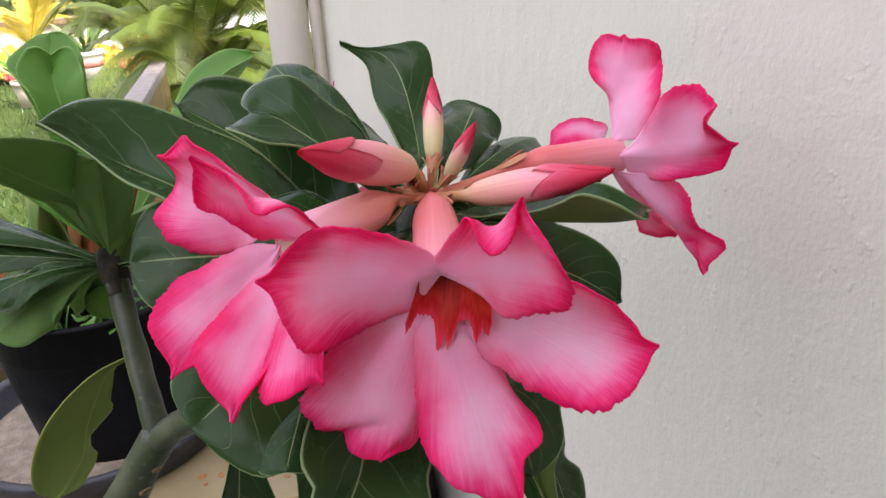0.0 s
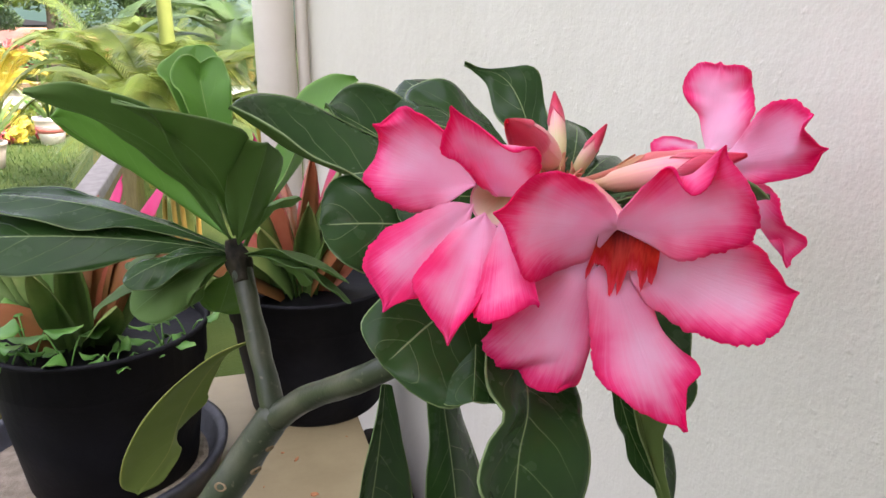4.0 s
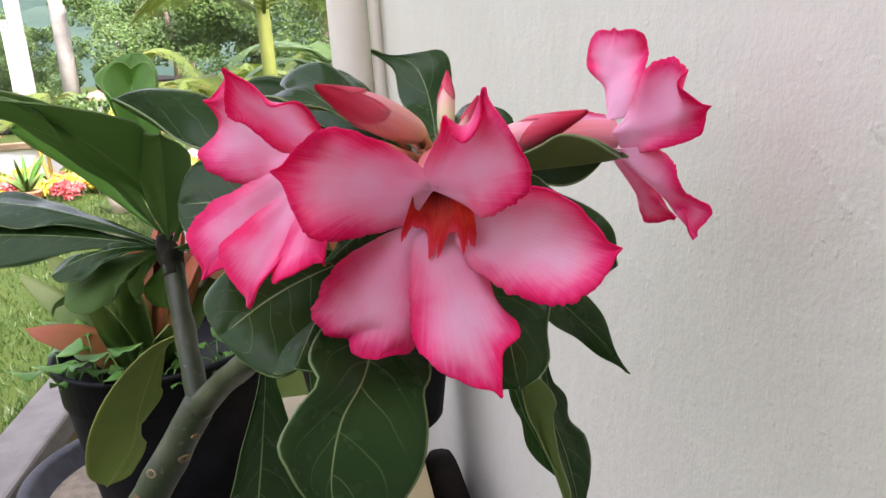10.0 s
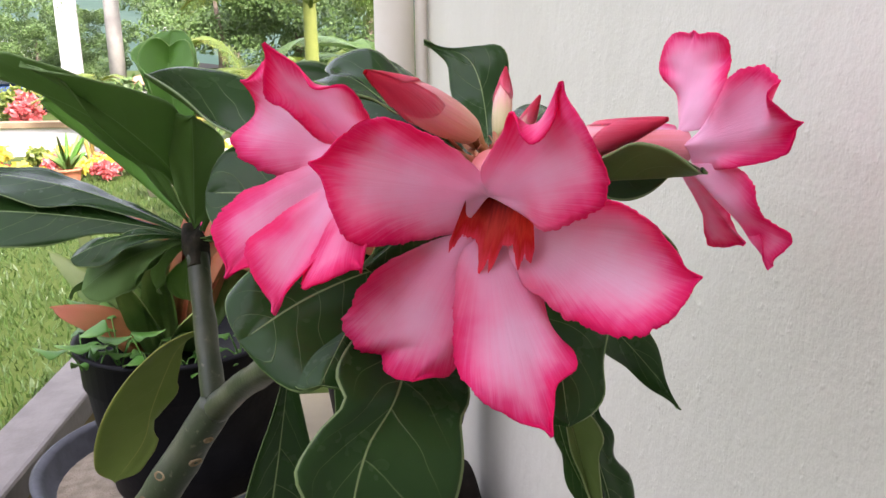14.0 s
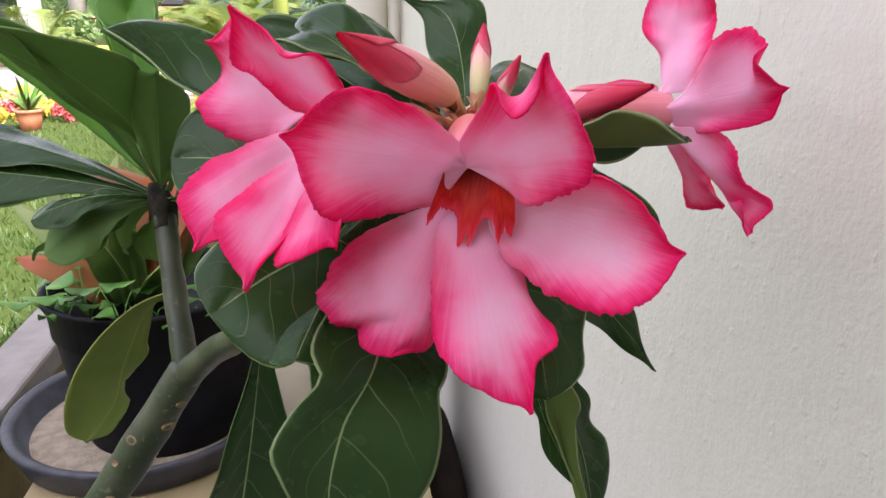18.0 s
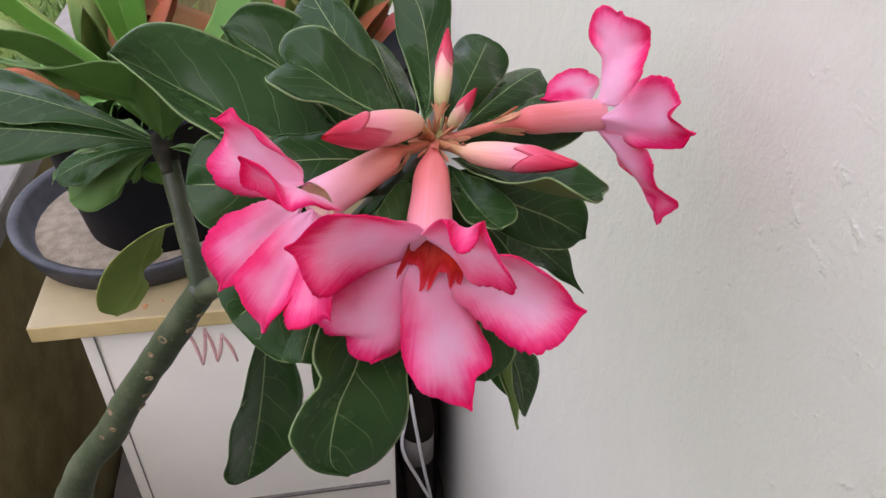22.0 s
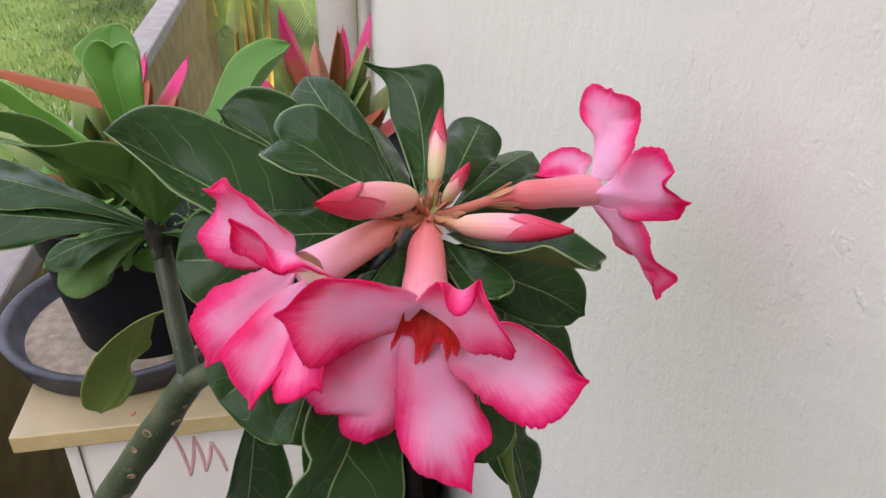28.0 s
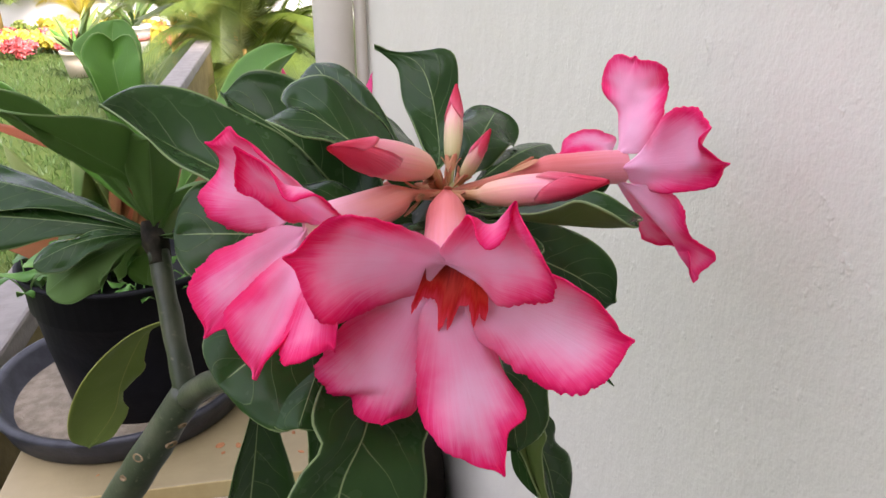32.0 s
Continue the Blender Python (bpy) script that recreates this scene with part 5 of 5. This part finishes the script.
def bromeliad(at, leaves, label, seed, spread, height, half, mats, tips):
    random.seed(seed)
    p = thing("bromeliad", at, label, "plant")
    a = Vector(at)
    for k in range(leaves):
        ang = 2.4 * k + random.uniform(-0.3, 0.3)
        f = k / leaves
        d = Vector((math.cos(ang), math.sin(ang), 0))
        t = a + d * spread * random.uniform(0.7, 1.0) * (0.45 + 0.55 * f) + Vector((0, 0, height * random.uniform(0.75, 1.05) * (1 - 0.55 * f)))
        m = random.choice(mats)
        strap(a + d * 0.012, t, half * random.uniform(0.8, 1.1), random.uniform(-0.03, -0.01), m, p, seed=k + seed, point=0.03)
    for tip, h, m in tips:
        strap(a + (Vector(tip) - a) * 0.08, tip, h, -0.015, m, p, seed=len(tip) + seed, point=0.04)
    return p


bromeliad((POT[0] + 0.01, POT[1] + 0.01, TOP_Z + 0.17), 13, "bromeliad with green and red strap leaves in the pot", 3, 0.17, 0.20, 0.020, [M_BROM_GREEN, M_BROM_GREEN, M_BROM_GREEN, M_BROM_ORANGE], [((-0.165, 0.88, 1.318), 0.024, M_BROM_PINK), ((-0.122, 0.90, 1.308), 0.022, M_BROM_PINK), ((-0.190, 0.87, 1.300), 0.018, M_BROM_ORANGE), ((-0.240, 0.90, 1.300), 0.026, M_BROM_GREEN), ((-0.300, 0.88, 1.255), 0.022, M_BROM_GREEN)])
bromeliad((0.04, 1.01, TOP_Z + 0.16), 14, "bromeliad with pink and green strap leaves in a pot", 5, 0.16, 0.22, 0.022, [M_BROM_PINK, M_BROM_GREEN, M_BROM_GREEN, M_BROM_ORANGE], [((-0.012, 0.98, 1.345), 0.026, M_BROM_PINK), ((0.060, 0.98, 1.318), 0.018, M_BROM_ORANGE), ((0.096, 0.97, 1.300), 0.020, M_BROM_GREEN), ((-0.310, 0.80, 1.335), 0.026, M_BROM_ORANGE)])


def weed(at, seed, n, size):
    random.seed(seed)
    w = thing("weed", at, "small bright green seedling in the potting soil", "weed", group="weeds in the pot")
    a = Vector(at)
    for k in range(n):
        ang = 2.4 * k + seed
        d = Vector((math.cos(ang), math.sin(ang), 0))
        top = a + d * size * 0.5 + Vector((0, 0, size * (0.7 + 0.25 * k)))
        part("stalk", tube([a, a.lerp(top, 0.5) + Vector((0, 0, 0.004)), top], [0.001, 0.001, 0.0008], 6, 8), M_WEED, w)
        strap(top, top + d * size * 1.1 + Vector((0, 0, random.uniform(-0.01, 0.012))), size * 0.32, 0.003, M_WEED, w, seed=k, peak=0.4, foot=0.15)


weed((POT[0] - 0.070, POT[1] - 0.055, TOP_Z + 0.178), 1, 4, 0.030)
weed((POT[0] - 0.050, POT[1] - 0.070, TOP_Z + 0.178), 2, 3, 0.024)
weed((POT[0] + 0.045, POT[1] - 0.070, TOP_Z + 0.178), 5, 3, 0.016)

for k, (dx, dy, n, size) in enumerate([(-0.060, -0.060, 5, 0.040), (-0.020, -0.085, 4, 0.034), (0.075, -0.060, 4, 0.030), (0.10, -0.030, 3, 0.026), (0.028, -0.095, 3, 0.022), (-0.075, 0.0, 5, 0.036), (0.055, -0.080, 3, 0.018)]):
    weed((POT[0] + 0.028 + dx, POT[1] + 0.012 + dy, TOP_Z + 0.176), 20 + k, n, size)

random.seed(17)
for k in range(26):
    x, y = random.uniform(CAB[0] + 0.02, CAB[2] - 0.02), CAB[1] + 0.02 + random.random() ** 2 * 0.22
    r = random.uniform(0.0015, 0.006)
    bm = spin([(r, 0.0), (r * 0.8, 0.0006), (0.0003, 0.0007)], (0, 0, 0), 9, random.uniform(0.4, 1.0))
    for v in bm.verts:
        v.co.x *= 1 + 0.5 * noise.noise(v.co * 400 + Vector((k, 0, 0)))
    bmesh.ops.transform(bm, matrix=pose(x, y, TOP_Z + 0.0003, 0, 0, random.uniform(0, 180)), verts=bm.verts)
    part("rust_spot", bm, M_STAIN, cab)

# ---- garden ----
bm = bmesh.new()
bmesh.ops.create_grid(bm, x_segments=60, y_segments=60, size=400.0)
for v in bm.verts:
    v.co.z = -0.004
tagged(part("ground", bm, M_LAWN), "green lawn reaching into the distance", "lawn", kind="structure")


def grass():
    """Short blades over the stretch of lawn that shows between the leaves."""
    rng = np.random.default_rng(3)
    n = 26000
    y = 2.2 + 9.5 * rng.random(n) ** 1.3
    x = -0.62 - rng.random(n) * (0.55 * y + 0.6)
    h = 0.02 + 0.035 * rng.random(n)
    a = rng.random(n) * 6.283
    w = 0.004 + 0.003 * rng.random(n)
    lean = rng.normal(0, 0.018, (n, 2))
    vs = np.zeros((n, 4, 3))
    cx, sx = np.cos(a) * w, np.sin(a) * w
    vs[:, 0] = np.c_[x - cx, y - sx, np.full(n, -0.004)]
    vs[:, 1] = np.c_[x + cx, y + sx, np.full(n, -0.004)]
    vs[:, 2] = np.c_[x + cx * 0.2 + lean[:, 0], y + sx * 0.2 + lean[:, 1], h]
    vs[:, 3] = np.c_[x - cx * 0.2 + lean[:, 0], y - sx * 0.2 + lean[:, 1], h]
    me = bpy.data.meshes.new("grass")
    me.from_pydata(vs.reshape(-1, 3).tolist(), [], np.arange(4 * n).reshape(n, 4).tolist())
    me.materials.append(M_GRASS)
    tagged(new("grass", me), "short uneven green lawn grass", "grass", kind="stuff")


grass()


def clump(bm, rng, centre, radius, n, size, squash=1.0):
    """Many small leaves in an uneven cloud, as one part."""
    uv = bm.loops.layers.uv.verify()
    for k in range(n):
        d = Vector(rng.normal(0, 1, 3)).normalized() * radius * (0.45 + 0.55 * rng.random())
        d.z *= squash
        c = Vector(centre) + d
        ax = Vector(rng.normal(0, 1, 3)).normalized()
        sd = ax.orthogonal().normalized()
        L, W = size * (0.6 + 0.8 * rng.random()), size * 0.30
        q = [bm.verts.new(c + p) for p in (-ax * L * 0.5, sd * W, ax * L * 0.5, -sd * W)]
        f = bm.faces.new(q)
        for loop, t in zip(f.loops, ((0, 0.5), (0.5, 0), (1, 0.5), (0.5, 1))):
            loop[uv].uv = t


def frond(bm, base, tip, sag, width, n=26):
    """A feather palm leaf: a rib with leaflets on both sides."""
    uv = bm.loops.layers.uv.verify()
    b, t = Vector(base), Vector(tip)
    pts = [b.lerp(t, k / n) + Vector((0, 0, sag * 4 * (k / n) * (1 - k / n))) for k in range(n + 1)]
    for k in range(2, n):
        d = (pts[k + 1] - pts[k - 1]).normalized()
        side = d.cross(Vector((0, 0, 1))).normalized()
        s = width * math.sin(math.pi * (0.12 + 0.82 * k / n)) ** 0.7
        for sgn in (-1, 1):
            e = pts[k] + side * sgn * s * 0.8 + d * s * 0.75 - Vector((0, 0, s * (0.28 + 0.25 * noise.noise(pts[k] * 9.0))))
            w = d * width * 0.026
            q = [bm.verts.new(p) for p in (pts[k] - w, pts[k] + w, e)]
            f = bm.faces.new(q)
            for loop, tt in zip(f.loops, ((0, 0), (0, 1), (1, 0.5))):
                loop[uv].uv = tt
    tube([pts[0], pts[n // 2], pts[n]], [width * 0.05, width * 0.03, width * 0.012], 5, 10, bm=bm)


def palm(at, trunk_h, trunk_r, fronds, reach, low, high, mat, stem, label, seed, stems=1, spread=0.16):
    random.seed(seed)
    p = thing("palm", at, label, "palm")
    for s in range(stems):
        a = Vector(at) + Vector((random.uniform(-1, 1), random.uniform(-1, 1), 0)) * (spread if stems > 1 else 0)
        h = trunk_h * random.uniform(0.7, 1.1) if stems > 1 else trunk_h
        top = a + Vector((random.uniform(-0.15, 0.15) * (stems > 1), 0, h))
        part("trunk", tube([a, a.lerp(top, 0.5), top], [trunk_r * 1.15, trunk_r, trunk_r * 0.8], 14, 16), stem, p)
        for k in range(fronds):
            ang = 2.4 * k + random.uniform(-0.3, 0.3) + s
            r = reach * random.uniform(0.7, 1.05)
            start = a.lerp(top, random.uniform(0.75, 1.0))
            tip = start + Vector((math.cos(ang) * r, math.sin(ang) * r, random.uniform(low, high)))
            bm = bmesh.new()
            frond(bm, start, tip, reach * random.uniform(0.15, 0.35), reach * 0.30, 64)
            part("frond", bm, mat, p)
    return p


palm((-0.28, 4.75, 0.0), 2.3, 0.045, 9, 1.0, -0.1, 0.6, M_PALM, M_PALMSTEM, "tall yellow-green palm with feathery fronds beside the veranda", 11)
palm((-0.27, 4.7, 0.0), 1.10, 0.014, 9, 0.75, -0.25, 0.65, M_PALM, M_CANE, "clump of golden cane palm with orange stems beside the veranda", 16, 5, 0.22)
palm((-0.85, 7.4, 0.0), 1.1, 0.022, 6, 0.95, -0.3, 0.7, M_PALM, M_CANE, "clump of golden cane palm", 12, 6, 0.35)
palm((0.35, 6.0, 0.0), 1.5, 0.03, 9, 1.1, -0.5, 0.5, M_PALMDARK, M_CANE, "dark green palm at the corner of the house", 13, 2)
palm((-2.9, 12.4, 0.0), 0.5, 0.03, 9, 0.9, 0.1, 0.9, M_CROTON_Y, M_CANE, "yellow palm in the garden border", 14, 2, 0.3)
palm((-4.6, 12.8, 0.0), 0.6, 0.03, 9, 0.9, 0.1, 0.9, M_PALM, M_CANE, "yellow-green palm in the garden border", 15, 2, 0.3)


def tree(at, h, r, label, seed, mat=M_TREE, leaves=16000):
    rng = np.random.default_rng(seed)
    t = thing("tree", at, label, "tree")
    a = Vector(at)
    part("trunk", tube([a, a + Vector((0.05 * h * rng.normal() * 0.4, 0, h * 0.35)), a + Vector((0, 0, h * 0.75))], [0.05 * h, 0.035 * h, 0.012 * h], 10, 14), M_BARK, t)
    bm = bmesh.new()
    for k in range(18):
        d = Vector((rng.normal(0, 0.75), rng.normal(0, 0.6), -0.55 + rng.random() * 1.6)) * r
        clump(bm, rng, a + Vector((0, 0, h * 0.60)) + d, r * (0.22 + 0.26 * rng.random()), leaves // 18, 0.058 * r, 0.75)
    part("crown", bm, mat, t)
    return t


for k, (x, y, h, r) in enumerate([(-4.6, 26, 4.6, 2.0), (-7.2, 30, 3.6, 1.6), (-2.2, 28, 5.5, 2.4), (-9.8, 27, 3.0, 1.3), (-13.0, 33, 3.4, 1.8), (0.5, 24, 6.0, 2.6), (-5.8, 38, 4.8, 2.4), (-16.5, 36, 3.4, 1.7)]):
    tree((x, y, 0), h, r, "leafy green tree behind the garden wall", 30 + k)


def shrub(at, r, mat, label, seed, n=260, size=0.10):
    rng = np.random.default_rng(seed)
    s = thing("shrub", at, label, "shrub", group="border planting")
    a = Vector(at)
    part("stalk", tube([a, a + Vector((0, 0, r * 0.6)), a + Vector((0.02, 0, r))], [0.02, 0.015, 0.008], 6, 6), M_BARK, s)
    bm = bmesh.new()
    for k in range(5):
        clump(bm, rng, a + Vector((rng.normal(0, 0.4) * r, rng.normal(0, 0.4) * r, r * (0.5 + 0.7 * rng.random()))), r * 0.5, n // 5, size)
    part("foliage", bm, mat, s)


random.seed(21)
for k in range(15):
    x = -6.0 + 0.38 * k
    shrub((x, 11.6 + random.uniform(-0.4, 0.4), 0), random.uniform(0.18, 0.30), M_CROTON_Y if k % 3 else M_PALM, "yellow-leaved croton shrub along the garden wall", 50 + k)
for k in range(13):
    x = -5.8 + 0.36 * k
    shrub((x, 10.9 + random.uniform(-0.3, 0.3), 0), random.uniform(0.12, 0.20), M_CROTON_R, "low red-leaved bedding plant", 80 + k, 200, 0.07)
# garden wall
gw = thing("garden_wall", (-6, 13.3, 0), "low bright white garden wall with a brown coping", "wall", kind="structure")
part("face", box((-24, 13.3, 0.0), (2.0, 13.5, 0.47)), M_WHITEWALL, gw, smooth=False)
part("coping", box((-24, 13.22, 0.47), (2.0, 13.58, 0.57), 0.01), M_BROWNCOPING, gw, "brown coping", smooth=False)
random.seed(77)
for k in range(16):
    pick = random.choice((0, 0, 1, 2))
    shrub((-13.0 + 0.8 * k + random.uniform(-0.3, 0.3), 21.0 + random.uniform(-1.5, 2.5), 0), random.uniform(0.55, 0.85), (M_TREE, M_PALM, M_CROTON_R)[pick], ("green bush beyond the garden wall", "yellow-green bush beyond the garden wall", "red-leaved bush beyond the garden wall")[pick], 300 + k, 420, 0.17)


def garden_pot(at, r, h, mats, label, plant):
    g = thing("garden_pot", at, label, "pot", group="pots on the lawn")
    a = Vector(at)
    part("shell", spin([(r * 0.72, 0.0), (r * 0.9, h * 0.6), (r, h * 0.86), (r * 1.06, h * 0.87), (r * 1.06, h), (r * 0.93, h), (r * 0.9, h * 0.9), (0.001, h * 0.88)], at, 32), mats[0], g)
    if len(mats) > 1:
        part("band", spin([(r * 0.86, h * 0.42), (r * 0.955, h * 0.68)], at, 32), mats[1], g)
    random.seed(int(abs(at[0]) * 100))
    p = thing("potted_plant", a + Vector((0, 0, h * 0.88)), plant, "plant")
    for k in range(12):
        ang = 2.4 * k
        t = a + Vector((math.cos(ang) * r * 1.8, math.sin(ang) * r * 1.8, h + r * random.uniform(1.0, 3.0)))
        strap(a + Vector((0, 0, h * 0.88)), t, 0.025, -0.05, M_BROM_GREEN if k % 3 else M_BRIGHT, p, seed=k, nu=8, nv=2)


garden_pot((-2.35, 8.9, 0), 0.17, 0.28, [M_CLAYPOT], "beige round pot standing on the lawn", "spiky green plant in a beige pot")
garden_pot((-2.05, 10.6, 0), 0.19, 0.34, [M_WHITEPOT, M_REDBAND], "white pot with a faded red band on the lawn", "leafy green plant in a banded pot")
garden_pot((-3.6, 9.6, 0), 0.15, 0.25, [M_TERRA], "terracotta pot standing on the lawn", "small green plant in a terracotta pot")
garden_pot((-1.25, 9.9, 0), 0.16, 0.30, [M_TERRA], "striped terracotta pot beside the palms", "bushy plant in a terracotta pot")

# croton bed nearer the house
random.seed(41)
for k in range(22):
    x = -5.6 + 0.15 * k
    pick = k % 3
    shrub((x + random.uniform(-0.15, 0.15), 9.6 + 0.07 * k + random.uniform(-0.6, 0.6), 0), random.uniform(0.14, 0.24), (M_CROTON_Y, M_CROTON_R, M_CROTON_Y)[pick], ("yellow-leaved croton in the garden bed", "pink-red leaved croton in the garden bed", "yellow-leaved croton in the garden bed")[pick], 120 + k, 240, 0.09)

# poles by the road
pl = thing("street_pole", (-8.9, 25.0, 0), "grey metal pole with a white painted side", "pole")
part("pole", box((-8.95, 24.9, 0.0), (-8.6, 25.2, 6.0), 0.02), M_GREYPOST, pl, smooth=False)
part("white_strip", box((-9.14, 24.85, 0.2), (-8.952, 25.1, 3.4), 0.01), M_WHITEPOST, pl, smooth=False)
tagged(part("power_pole", spin([(0.26, 0.0), (0.20, 7.0)], (-7.7, 25.6, 0), 16), M_CONCRETE), "round grey concrete power pole", "pole")
pt = thing("pylon", (-24.0, 100.0, 0), "distant white lattice mast in front of the hill", "mast")
part("mast", tube([(-24.0, 100, 0), (-24.0, 100, 4), (-24.0, 100, 8.5)], [0.6, 0.35, 0.2], 6, 6), M_WHITEPOST, pt)
for z in (6.2, 7.4):
    part("arm", box((-25.6, 99.9, z), (-22.4, 100.1, z + 0.2)), M_WHITEPOST, pt, smooth=False)


def far_house(x0, y0, x1, y1, h, rise, label, roof):
    hs = thing("far_house", ((x0 + x1) / 2, (y0 + y1) / 2, 0), label, "house")
    part("wall", box((x0, y0, 0), (x1, y1, h)), M_WHITEWALL, hs, smooth=False)
    bm = bmesh.new()
    q = [bm.verts.new(p) for p in ((x0 - 0.5, y0 - 0.5, h), (x1 + 0.5, y0 - 0.5, h), (x1 + 0.5, y1 + 0.5, h), (x0 - 0.5, y1 + 0.5, h), (x0 + 1, (y0 + y1) / 2, h + rise), (x1 - 1, (y0 + y1) / 2, h + rise))]
    for f in ((0, 1, 5, 4), (1, 2, 5), (2, 3, 4, 5), (3, 0, 4), (3, 2, 1, 0)):
        bm.faces.new([q[i] for i in f])
    part("roof", bm, roof, hs, smooth=False)
    for k in range(3):
        a = x0 + (x1 - x0) * (0.18 + 0.28 * k)
        part("window", box((a, y0 - 0.04, h * 0.45), (a + 1.0, y0 + 0.02, h * 0.85)), M_GLASSDARK, hs, smooth=False)


far_house(-12.0, 40.0, -6.0, 46.0, 0.55, 0.65, "white house with a faded red roof beyond the wall", M_ROOF)
far_house(-30.0, 44.0, -18.0, 52.0, 2.2, 0.8, "low white building with a pale roof across the road", M_WHITEPOST)


def car(at, paint, label):
    c = thing("parked_car", at, label, "car")
    x, y, z = at
    body = box((x - 2.0, y - 0.8, z + 0.3), (x + 2.0, y + 0.8, z + 0.85), 0.12)
    part("body", body, paint, c)
    part("cabin", box((x - 1.1, y - 0.72, z + 0.85), (x + 1.0, y + 0.72, z + 1.4), 0.15), paint, c)
    part("side_window", box((x - 0.95, y - 0.735, z + 0.92), (x + 0.85, y - 0.71, z + 1.28), 0.01), M_GLASSDARK, c)
    for dx in (-1.25, 1.25):
        bm = spin([(0.3, -0.1), (0.32, -0.08), (0.32, 0.08), (0.3, 0.1)], (0, 0, 0), 20)
        bmesh.ops.transform(bm, matrix=pose(x + dx, y - 0.75, z + 0.32, 90), verts=bm.verts)
        part("wheel", bm, M_TYRE, c)


car((-12.6, 30.0, 0.0), M_CARWHITE, "white car parked beyond the garden wall")
car((-11.4, 27.0, 0.0), M_BLUECAR, "dark blue car parked beyond the garden wall")

# far hill
bm = bmesh.new()
bmesh.ops.create_grid(bm, x_segments=70, y_segments=24, size=1.0)
for v in bm.verts:
    x, y = v.co.x * 500 - 120, 240 + (v.co.y + 1) * 130
    up = max(0.0, (v.co.y + 1) / 2)
    v.co = Vector((x, y, up * (62 + 26 * noise.noise(Vector((x * 0.006, 1.0, 0)))) + 5 * noise.noise(Vector((x * 0.05, y * 0.05, 0)))))
tagged(part("hill", bm, M_HILL), "hazy green wooded hillside", "hill", kind="structure")
